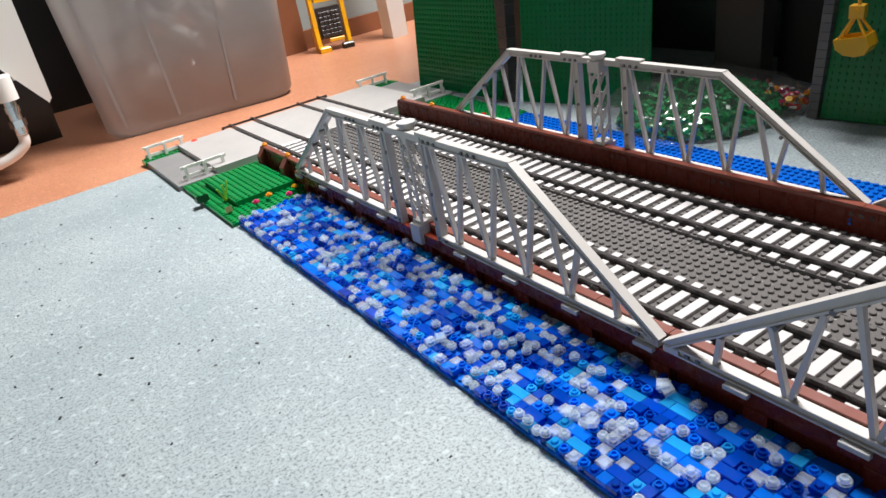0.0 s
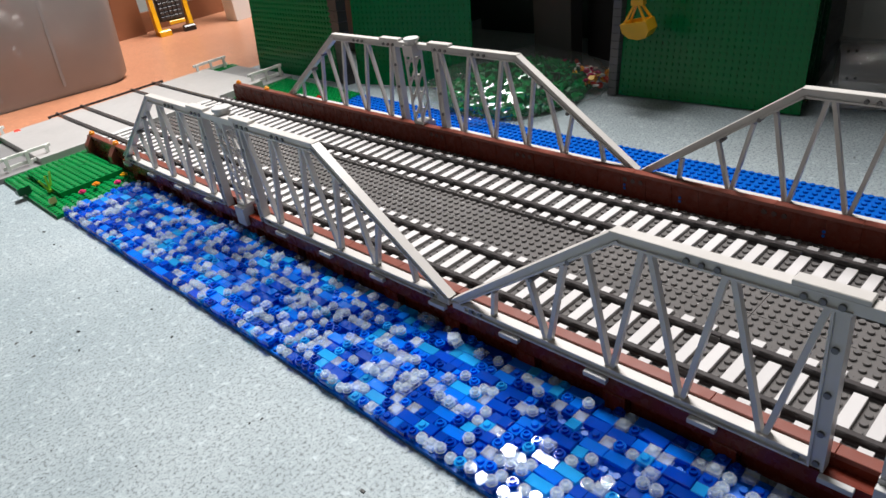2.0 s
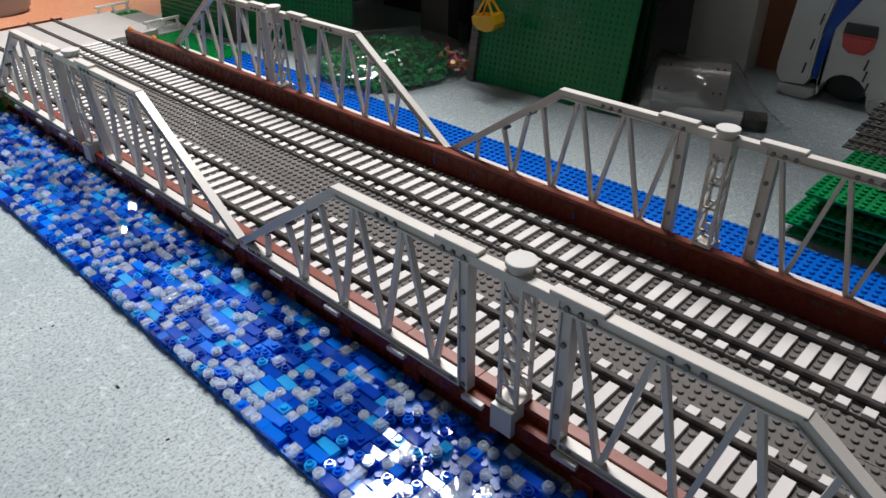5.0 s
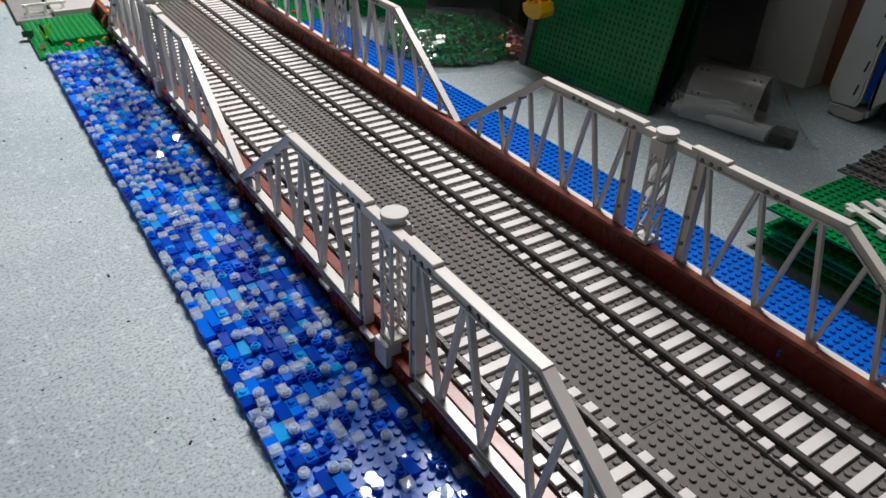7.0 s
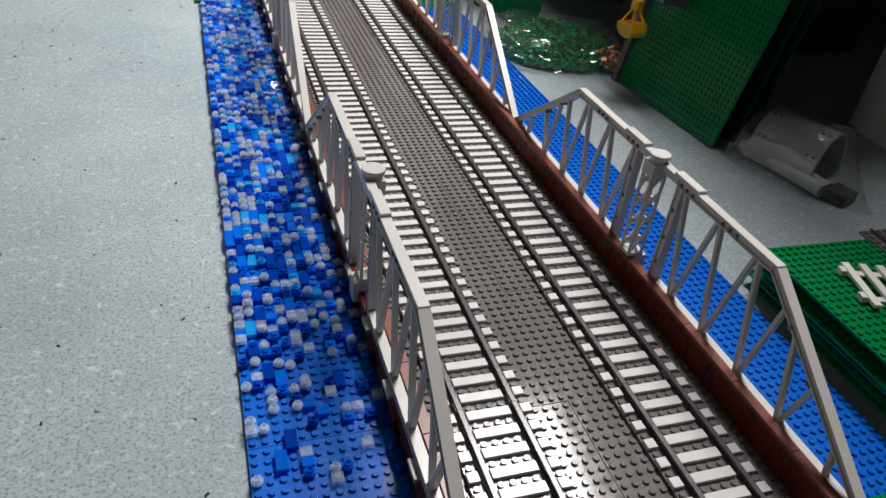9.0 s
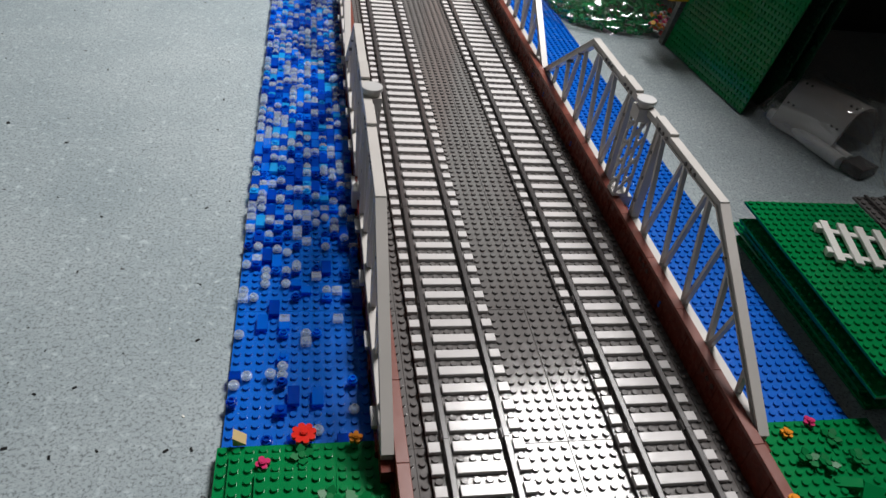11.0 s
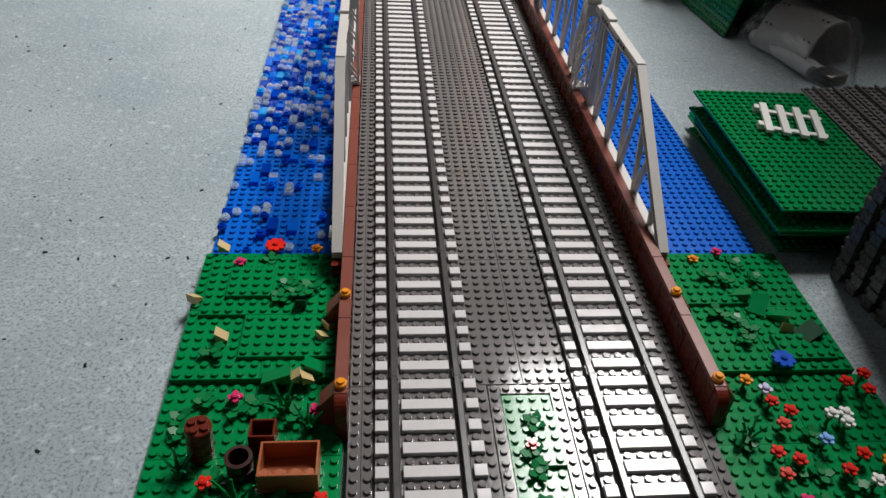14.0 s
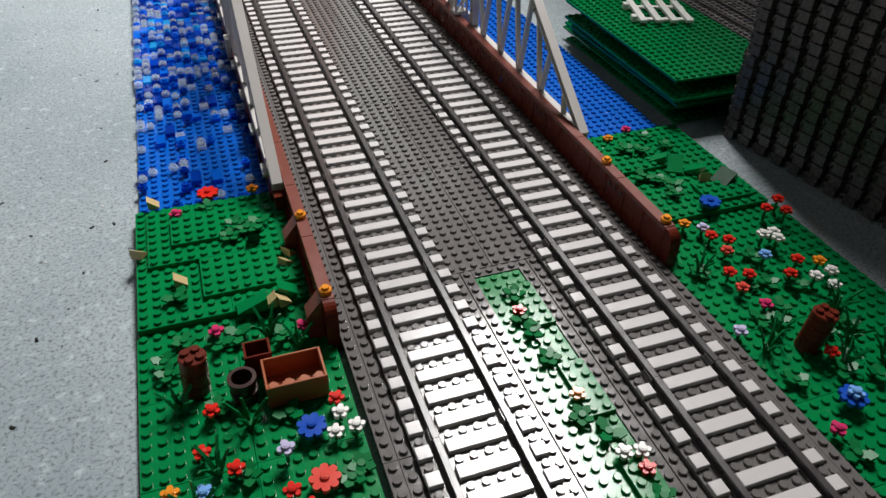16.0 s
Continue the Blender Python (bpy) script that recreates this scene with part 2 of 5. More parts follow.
LINO_BLUE = lino("blue_grey_felt_lino", (0.25, 0.305, 0.325), (0.325, 0.378, 0.395), (0.03, 0.03, 0.03), 0.6, 420)
LINO_ORANGE = lino("orange_brown_lino", (0.50, 0.215, 0.12), (0.56, 0.26, 0.15), (0.2, 0.09, 0.05), 0.33, 420, 0.0)


# ---- mesh helpers ----
def box(bm, x0, x1, y0, y1, z0, z1, bevel=0.0):
    r = bmesh.ops.create_cube(bm, size=1.0, matrix=Matrix.LocRotScale(((x0 + x1) / 2, (y0 + y1) / 2, (z0 + z1) / 2), None, (x1 - x0, y1 - y0, z1 - z0)))
    if bevel:
        edges = list({e for v in r["verts"] for e in v.link_edges})
        bmesh.ops.bevel(bm, geom=edges, offset=bevel, segments=1, affect="EDGES")


class Builder:
    """Collects plain polygons quickly."""
    def __init__(self):
        self.v, self.f = [], []

    def box(self, x0, x1, y0, y1, z0, z1, c=0.0):
        """A box whose top edges are chamfered by c."""
        n = len(self.v)
        if not c:
            self.v += [(x0, y0, z0), (x1, y0, z0), (x1, y1, z0), (x0, y1, z0), (x0, y0, z1), (x1, y0, z1), (x1, y1, z1), (x0, y1, z1)]
            self.f += [tuple(n + i for i in q) for q in ((3, 2, 1, 0), (4, 5, 6, 7), (0, 1, 5, 4), (1, 2, 6, 5), (2, 3, 7, 6), (3, 0, 4, 7))]
            return
        self.v += [(x0, y0, z0), (x1, y0, z0), (x1, y1, z0), (x0, y1, z0), (x0, y0, z1 - c), (x1, y0, z1 - c), (x1, y1, z1 - c), (x0, y1, z1 - c),
                   (x0 + c, y0 + c, z1), (x1 - c, y0 + c, z1), (x1 - c, y1 - c, z1), (x0 + c, y1 - c, z1)]
        self.f += [tuple(n + i for i in q) for q in ((3, 2, 1, 0), (8, 9, 10, 11), (0, 1, 5, 4), (1, 2, 6, 5), (2, 3, 7, 6), (3, 0, 4, 7),
                                                     (4, 5, 9, 8), (5, 6, 10, 9), (6, 7, 11, 10), (7, 4, 8, 11))]

    def cyl(self, x, y, z0, z1, r, seg=10, r2=None, c=0.0, m=None):
        r2 = r if r2 is None else r2
        rings = [(r, z0), (r2, z1)] if not c else [(r, z0), (r2, z1 - c), (r2 - c, z1)]
        n = len(self.v)
        for rad, z in rings:
            for i in range(seg):
                a = 2 * math.pi * i / seg
                p = (x + rad * math.cos(a), y + rad * math.sin(a), z)
                self.v.append(tuple(m @ Vector(p)) if m else p)
        for k in range(len(rings) - 1):
            for i in range(seg):
                j = (i + 1) % seg
                self.f.append((n + k * seg + i, n + k * seg + j, n + (k + 1) * seg + j, n + (k + 1) * seg + i))
        k = len(rings) - 1
        self.f.append(tuple(n + k * seg + i for i in range(seg)))
        self.f.append(tuple(n + i for i in reversed(range(seg))))

    def stud(self, x, y, z, seg=10):
        self.cyl(x, y, z - 0.0002, z + 0.0017, 0.0024, seg, c=0.0002)

    def studs(self, x0, y0, nx, ny, z, seg=10, skip=None):
        for i in range(nx):
            for j in range(ny):
                if not skip or not skip(i, j):
                    self.stud(x0 + (i + 0.5) * S, y0 + (j + 0.5) * S, z, seg)

    def poly(self, pts, vec):
        """A prism: a flat outline swept along vec."""
        n, k = len(self.v), len(pts)
        self.v += [tuple(p) for p in pts] + [tuple(Vector(p) + Vector(vec)) for p in pts]
        self.f += [tuple(n + i for i in reversed(range(k))), tuple(n + k + i for i in range(k))]
        self.f += [(n + i, n + (i + 1) % k, n + k + (i + 1) % k, n + k + i) for i in range(k)]

    def bar(self, a, b, w, h):
        """A square bar from a to b, w wide across x and h across the rest."""
        a, b = Vector(a), Vector(b)
        d = (b - a).normalized()
        side = Vector((1, 0, 0)) if abs(d.x) < 0.9 else Vector((0, 1, 0))
        up = d.cross(side).normalized()
        pts = [a + side * sx * w / 2 + up * sy * h / 2 for sx, sy in ((-1, -1), (1, -1), (1, 1), (-1, 1))]
        self.poly(pts, b - a)

    def mesh(self, name, mat):
        me = bpy.data.meshes.new(name)
        me.from_pydata(self.v, [], self.f)
        bm = bmesh.new()
        bm.from_mesh(me)
        bmesh.ops.recalc_face_normals(bm, faces=bm.faces)
        bm.to_mesh(me)
        bm.free()
        me.materials.append(mat)
        return me


def smooth(me, angle=40):
    me.polygons.foreach_set("use_smooth", [True] * len(me.polygons))
    me.set_sharp_from_angle(angle=radians(angle))
    return me


def part(name, me, parent, label="", m=None):
    ob = new(name, me)
    ob.parent = parent
    if m is not None:
        ob.matrix_basis = m
    return tagged(ob, label)


def thing(name, label, category, m=None, me=None, group="", kind=""):
    ob = new(name, me)
    if m is not None:
        ob.matrix_basis = m
    return tagged(ob, label, category, group, kind)


def bm_mesh(name, bm, mat, shade=False):
    bmesh.ops.recalc_face_normals(bm, faces=bm.faces)
    me = bpy.data.meshes.new(name)
    bm.to_mesh(me)
    bm.free()
    me.materials.append(mat)
    return smooth(me) if shade else me


# ---- room ----
X0, X1, Y0, Y1, HI = ROOM


def slab(name, label, dims, mat, category="wall"):
    b = Builder()
    b.box(*dims)
    return thing(name, label, category, me=b.mesh(name, mat), kind="structure")


slab("floor", "orange-brown speckled linoleum floor of the room", (X0, X1, Y0, Y1, -0.06, -0.0022), LINO_ORANGE, "floor")
slab("floor_mat", "blue-grey flecked floor covering under the toy bridge", (X0 + 0.002, X1 - 0.002, Y0 + 0.002, 1.568, -0.0021, 0.0), LINO_BLUE, "floor")
slab("wall_north", "pale grey-green painted wall", (0.2, X1, Y1 - 0.62, Y1 + 0.1, -0.06, HI), WALL_PAINT)
slab("wall_north_west", "pale grey-green painted wall behind the storage tub", (X0, 0.2, Y1, Y1 + 0.1, -0.06, HI), WALL_PAINT)
slab("wall_south", "pale grey-green painted wall", (X0, X1, Y0 - 0.1, Y0, -0.06, HI), WALL_PAINT)
slab("wall_east", "pale grey-green painted wall", (X1, X1 + 0.1, Y0 - 0.1, Y1 + 0.1, -0.06, HI), WALL_PAINT)
# west wall, left open where the added fill lamp shines in
b = Builder()
b.box(X0 - 0.1, X0, Y0 - 0.1, -0.15, -0.06, HI)
b.box(X0 - 0.1, X0, 1.35, Y1 + 0.1, -0.06, HI)
b.box(X0 - 0.1, X0, -0.15, 1.35, -0.06, 0.8)
b.box(X0 - 0.1, X0, -0.15, 1.35, 1.8, HI)
thing("wall_west", "pale grey-green painted wall with a window opening", "wall", me=b.mesh("wall_west", WALL_PAINT), kind="structure")
b = Builder()
b.box(X0 - 0.1, 0.38, Y0 - 0.1, Y1 + 0.1, HI, HI + 0.1)
b.box(1.12, X1 + 0.1, Y0 - 0.1, Y1 + 0.1, HI, HI + 0.1)
b.box(0.38, 1.12, Y0 - 0.1, 0.70, HI, HI + 0.1)
b.box(0.38, 1.12, 1.92, Y1 + 0.1, HI, HI + 0.1)
thing("ceiling", "dull painted ceiling with a roof light", "ceiling", me=b.mesh("ceiling", WHITE_PAINT), kind="structure")
slab("baseboard", "brown varnished wooden skirting board", (0.2, X1, Y1 - 0.634, Y1 - 0.622, -0.002, 0.045), WOOD, "trim")


# ---- bridge deck ----
Y_NEAR, Y_FAR = -0.384, 1.408      # in whole track sections of 16 studs
MID = 0.6735                       # middle of the bridge
SECT = 16 * S


def plate_mesh(nx, ny, mat, name, h=P, seg=10, skip=None, c=0.0002):
    b = Builder()
    b.box(0.0001, nx * S - 0.0001, 0.0001, ny * S - 0.0001, 0, h, c)
    b.studs(0, 0, nx, ny, h, seg, skip)
    return b.mesh(name, mat)


# foundation under the deck plates
slab("bridge_base", "dark grey plastic plates under the bridge deck", (-0.1115, 0.1115, Y_NEAR, Y_FAR - 0.001, 0.0004, DECK - P - 0.0003), GREY_DARK, "base plate")

centre_me = plate_mesh(4, 16, GREY_DARK, "deck_plate")
edge_me = plate_mesh(1, 16, GREY_DARK, "edge_plate")
n_sect = round((Y_FAR - Y_NEAR) / SECT)
GARDEN_Y = 0.0
for k in range(n_sect):
    y = Y_NEAR + k * SECT
    for i in (0, 1):
        if y + SECT > GARDEN_Y + 0.001:
            thing("deck_plate", "dark grey studded plate between the two toy tracks", "plate", pose((i - 1) * 4 * S, y, DECK - P + 0.0002 * ((k + i) % 3)), centre_me, "deck plates")
    for i in (-14, -13, 12, 13):
        thing("edge_plate", "narrow dark grey studded plate along the toy track", "plate", pose(i * S, y, DECK - P + 0.00015 * ((k + i) % 2)), edge_me, "edge plates")

# track section: plate with studs between the sleepers, two rails, sleeper tiles
b = Builder()
b.box(0.0001, 8 * S - 0.0001, 0.0001, SECT - 0.0001, 0, P, 0.0002)
for j in range(8):
    for i in (0, 2, 3, 4, 5, 7):
        b.stud((i + 0.5) * S, (2 * j + 0.5) * S, P)
track_plate = b.mesh("track_plate", GREY_DARK)
b = Builder()
h = 0.0062
b.poly([(-0.0031, 0.00015, 0), (0.0031, 0.00015, 0), (0.0028, 0.00015, 0.0016), (0.0013, 0.00015, 0.0022), (0.0013, 0.00015, 0.0042), (0.0019, 0.00015, 0.0048),
        (0.0019, 0.00015, h - 0.0003), (0.0016, 0.00015, h), (-0.0016, 0.00015, h), (-0.0019, 0.00015, h - 0.0003), (-0.0019, 0.00015, 0.0048), (-0.0013, 0.00015, 0.0042),
        (-0.0013, 0.00015, 0.0022), (-0.0028, 0.00015, 0.0016)], (0, SECT - 0.0003, 0))
rail_me = b.mesh("rail", RAIL)
b = Builder()
b.box(0.0001, 4 * S - 0.0001, 0.0001, S - 0.0001, 0, P, 0.0003)
sleeper_me = b.mesh("sleeper", GREY_MID)
b = Builder()
b.box(0.0001, S - 0.0001, 0.0001, S - 0.0001, 0, P, 0.0003)
sleeper_end_me = b.mesh("sleeper_end", GREY_MID)
b = Builder()
b.box(-0.0032, 0.0032, -0.006, 0.006, 0, 0.002, 0.0003)
b.box(-0.0026, -0.0018, -0.004, 0.004, 0.002, 0.0047)
b.box(0.0018, 0.0026, -0.004, 0.004, 0.002, 0.0047)
joint_me = b.mesh("rail_joint", GREY_DARK)

section = thing("track_section", "dark grey toy railway track with light grey sleepers", "toy track", pose(0, 0, 0), group="track sections")
part("track_plate", track_plate, section)
for i in (1.5, 6.5):
    part("rail", rail_me, section, "dark shiny plastic rail", pose(i * S, 0, P))
    part("rail_joint", joint_me, section, "", pose(i * S, 0.004, P))
for j in range(8):
    part("sleeper", sleeper_me, section, "", pose(2 * S, (2 * j + 1) * S, P))
    for i in (0, 7):
        part("sleeper", sleeper_end_me, section, "", pose(i * S, (2 * j + 1) * S, P))
first = True
for x in (-12, 4):
    for k in range(n_sect):
        m = pose(x * S, Y_NEAR + k * SECT, DECK + 0.0001)
        if first:
            section.matrix_basis = m
            first = False
        else:
            copy_thing(section, m)

# planted strip between the tracks
ring = Builder()
gy0 = Y_NEAR
ring.box(-4 * S + 0.0001, -3 * S - 0.0003, gy0, -0.0003, 0, P, 0.0002)
ring.box(3 * S + 0.0003, 4 * S - 0.0001, gy0, -0.0003, 0, P, 0.0002)
ring.studs(-4 * S, gy0, 1, 48, P)
ring.studs(3 * S, gy0, 1, 48, P)
thing("edge_plate", "dark grey studded plates beside the planted strip", "plate", pose(0, 0, DECK - P), ring.mesh("strip_edge", GREY_DARK))
ring = Builder()
ring.box(-3 * S + 0.0003, -2 * S - 0.0001, gy0, -0.0008, 0, P, 0.0002)
ring.box(2 * S + 0.0001, 3 * S - 0.0003, gy0, -0.0008, 0, P, 0.0002)
ring.box(-2 * S, 2 * S, -S, -0.0008, 0, P, 0.0002)
ring.studs(-3 * S, gy0, 1, 48, P)
ring.studs(2 * S, gy0, 1, 48, P)
ring.studs(-2 * S, -S, 4, 1, P)
thing("border_plate", "dark grey studded border round the planted strip", "plate", pose(0, 0, DECK - P), ring.mesh("border_plate", GREY_DARK))
g = Builder()
g.box(-2 * S + 0.0002, 2 * S - 0.0002, gy0, -S - 0.0003, 0, P * 0.7, 0.0002)
g.studs(-2 * S, gy0, 4, 47, P * 0.7)
thing("green_strip", "green studded plate between the two toy tracks", "plate", pose(0, 0, DECK - P), g.mesh("green_strip", GREEN_BRIGHT))
strip2 = plate_mesh(2, 5, GREEN_BRIGHT, "small_green_plate")
for x, y in ((-0.5, -8), (0.2, -17), (-0.5, -26)):
    thing("small_green_plate", "small green studded plate on the planted strip", "plate", pose(round(x) * S, y * S, DECK - P * 0.3), strip2)


# ---- brown parapet walls ----
WALL_END_N, WALL_END_F = -0.027, 2 * MID + 0.027
WALL_TOP = 0.0352


def parapet(side, name):
    """One long brown parapet in brick sections with tiled coping, holes and outer piers. side: -1 or 1."""
    root = thing(name, "reddish-brown plastic brick parapet with tiled coping beside the toy track", "parapet")
    length = WALL_END_F - WALL_END_N
    n = 11
    step = length / n
    for k in range(n):
        y0, y1 = WALL_END_N + k * step, WALL_END_N + (k + 1) * step
        w = Builder()
        a, c = sorted((side * 14 * S, side * (15 * S - 0.0002)))
        off = 0.00012 * (k % 2)
        w.box(a, c, y0 + 0.0001, y1 - 0.0001, 0.0004, WALL_TOP - P - 0.0002)
        # recessed panels read as thin upright ribs on the inner face
        xi = side * (14 * S - 0.0005)
        for q in range(1, 5):
            yy = y0 + step * q / 5
            w.box(min(xi, side * 14 * S), max(xi, side * 14 * S), yy - 0.0003, yy + 0.0003, DECK, WALL_TOP - P - 0.001)
        part("wall_section", w.mesh("wall_section", BROWN), root, "", pose(off * -side, 0, 0))
        for q in (-1, 0, 1):
            hb = Builder()
            mm = pose(side * (14 * S - 0.0003), y0 + step * 0.5 + q * S, WALL_TOP - P - 0.0052, 0, 90, 0)
            hb.cyl(0, 0, -0.0003, 0.0003, 0.0022, 10, m=mm)
            part("hole", smooth(hb.mesh("hole", BROWN_DARK)), root, "dark round pin hole")
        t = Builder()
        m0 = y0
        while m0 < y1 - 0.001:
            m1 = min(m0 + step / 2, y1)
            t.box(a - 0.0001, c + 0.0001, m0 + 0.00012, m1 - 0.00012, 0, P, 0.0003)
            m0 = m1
        # the paler brown stands in for light reflected off the tile tops
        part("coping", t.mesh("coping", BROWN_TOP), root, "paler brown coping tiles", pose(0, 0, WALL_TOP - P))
    # outer ledge and piers
    w = Builder()
    a, c = sorted((side * 15 * S, side * 16 * S))
    w.box(a, c, 0.10, 2 * MID - 0.10, 0.0165, 0.0271)
    a2, c2 = sorted((side * 15 * S, side * (15 * S + 0.002)))
    w.box(a2, c2, WALL_END_N + 0.01, WALL_END_F - 0.01, 0.0006, 0.0165)
    part("ledge", w.mesh("ledge", BROWN), root)
    pm = Builder()
    a, c = sorted((side * (15 * S + 0.002), side * (16 * S + 0.001)))
    pm.box(a, c, -0.0075, 0.0075, 0.0006, 0.0164, 0.0005)
    pier = pm.mesh("pier", BROWN)
    cm = Builder()
    a, c = sorted((side * (15 * S + 0.003), side * (16 * S + 0.0035)))
    cm.box(a, c, -0.008, 0.008, 0.0238, 0.0270, 0.0003)
    clip = cm.mesh("bracket", GREY_LIGHT)
    for k in range(17):
        y = 0.13 + k * (2 * MID - 0.26) / 16
        part("pier", pier, root, "", pose(0, y, 0))
        part("bracket", clip, root, "light grey bracket plate under the truss", pose(0, y + 0.012, 0))
    # rounded ends with buttress blocks
    for y, d in ((WALL_END_N, 1), (WALL_END_F, -1)):
        e = Builder()
        a, c = sorted((side * (14 * S + 0.0003), side * (15 * S - 0.0005)))
        outline = [(a, y + d * 0.0001, 0.0004), (a, y - d * 0.009, 0.0004), (a, y - d * 0.009, WALL_TOP - 0.010)]
        for i in range(7):
            an = math.pi / 2 * i / 6
            outline.append((a, y - d * 0.009 * math.cos(an), WALL_TOP - 0.010 + 0.0095 * math.sin(an)))
        e.poly(outline, (c - a, 0, 0))
        part("rounded_end", e.mesh("rounded_end", BROWN), root)
        for k, yy in enumerate((y + d * 0.006, y + d * 0.086)):
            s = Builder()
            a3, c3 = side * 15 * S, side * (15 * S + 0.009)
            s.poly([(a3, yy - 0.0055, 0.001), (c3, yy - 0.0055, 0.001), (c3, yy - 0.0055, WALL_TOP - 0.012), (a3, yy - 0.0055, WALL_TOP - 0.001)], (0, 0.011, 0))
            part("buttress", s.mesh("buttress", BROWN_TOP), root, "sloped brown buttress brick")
            kn = Builder()
            kn.cyl(0, 0, 0, 0.0032, 0.0038, 14, c=0.0005)
            kn.cyl(0, 0, 0.0032, 0.0048, 0.0024, 12, c=0.0003)
            part("knob", smooth(kn.mesh("knob", ORANGE)), root, "round yellow-orange stud piece", pose(side * (14.5 * S), yy, WALL_TOP))
    return root


parapet(-1, "parapet_wall")
parapet(1, "parapet_wall")

# ---- trusses ----
TZ0, TZ1 = 0.0272, 0.1278


def half_truss():
    """Half a truss, from its post (towards +y) to its pointed foot, about x = 0, in a list of named meshes."""
    out = []
    w = 0.0076

    def one(name, fn, label=""):
        b = Builder()
        fn(b)
        out.append((name, b.mesh(name, GREY_TRUSS), label))
    f = 0.0014      # flange

    def bottom(b):
        b.box(-w / 2, w / 2, 0.0385, 0.270, TZ0, TZ0 + f)
        b.box(-w / 2, w / 2, 0.0385, 0.270, TZ0 + 0.0064 - f, TZ0 + 0.0064, 0.0003)
        b.box(-w / 4, w / 4, 0.0385, 0.270, TZ0 + f, TZ0 + 0.0064 - f)
        b.box(-w / 2, w / 2, 0.270, 0.2815, TZ0, TZ0 + 0.0050, 0.0008)

    def post(b):
        b.box(-w / 2, w / 2, 0.0305, 0.0305 + f, TZ0, TZ1 - 0.0077)
        b.box(-w / 2, w / 2, 0.0385 - f, 0.0385, TZ0, TZ1 - 0.0077)
        b.box(-w / 3, w / 3, 0.0305 + f, 0.0385 - f, TZ0, TZ1 - 0.0077)

    def top(b):
        b.box(-w / 2, w / 2, 0.0300, 0.1495, TZ1 - f, TZ1, 0.0003)
        b.box(-w / 2, w / 2, 0.0300, 0.1480, TZ1 - 0.0076, TZ1 - 0.0076 + f)
        b.box(-w / 3, w / 3, 0.0300, 0.1485, TZ1 - 0.0076 + f, TZ1 - f)

    def rafter(b):
        a0, a1 = Vector((0, 0.1485, TZ1 - 0.0001)), Vector((0, 0.2825, TZ0 + 0.0064))
        d = (a1 - a0).normalized()
        nrm = Vector((0, d.z, -d.y))
        for t0, t1, ww in ((0, f, w), (f, 0.0058, w * 0.6), (0.0058, 0.0072, w)):
            s0 = Vector((ww / 2, 0, 0))
            b.poly([a0 + nrm * t0 - s0, a1 + nrm * t0 * 0.8 - s0, a1 + nrm * t1 * 0.8 - s0, a0 + nrm * t1 - s0], (ww, 0, 0))
    one("bottom_chord", bottom)
    one("post", post)
    one("top_chord", top)
    one("rafter", rafter)
    zt, zb = TZ1 - 0.006, TZ0 + 0.005

    def rz(y):      # height of the rafter's underside
        return TZ1 - 0.011 - (y - 0.1485) * (TZ1 - TZ0 - 0.0062) / 0.134
    webs = [((0.0400, zt), (0.0605, zb)), ((0.0830, zt), (0.0630, zb)), ((0.0860, zt), (0.1060, zb)), ((0.1275, zt), (0.1085, zb)), ((0.1310, zt), (0.1510, zb)),
            ((0.1670, rz(0.167) + 0.002), (0.1535, zb)), ((0.1830, rz(0.183) + 0.002), (0.1975, zb)), ((0.2110, rz(0.211) + 0.002), (0.2000, zb)),
            ((0.2420, rz(0.242) + 0.002), (0.2450, zb))]
    for (ya, za), (yb, zc) in webs:
        one("diagonal", lambda b: b.bar((0, ya, za), (0, yb, zc), 0.0040, 0.0031))

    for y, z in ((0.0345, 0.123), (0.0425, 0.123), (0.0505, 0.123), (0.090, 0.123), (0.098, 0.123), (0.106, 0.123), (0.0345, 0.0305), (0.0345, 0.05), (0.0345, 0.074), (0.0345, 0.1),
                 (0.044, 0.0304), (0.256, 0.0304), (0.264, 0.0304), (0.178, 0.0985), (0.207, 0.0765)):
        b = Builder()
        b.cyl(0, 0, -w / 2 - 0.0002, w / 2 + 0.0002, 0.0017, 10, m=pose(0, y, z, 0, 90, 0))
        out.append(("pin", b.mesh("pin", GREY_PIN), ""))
    return out


HALF = half_truss()


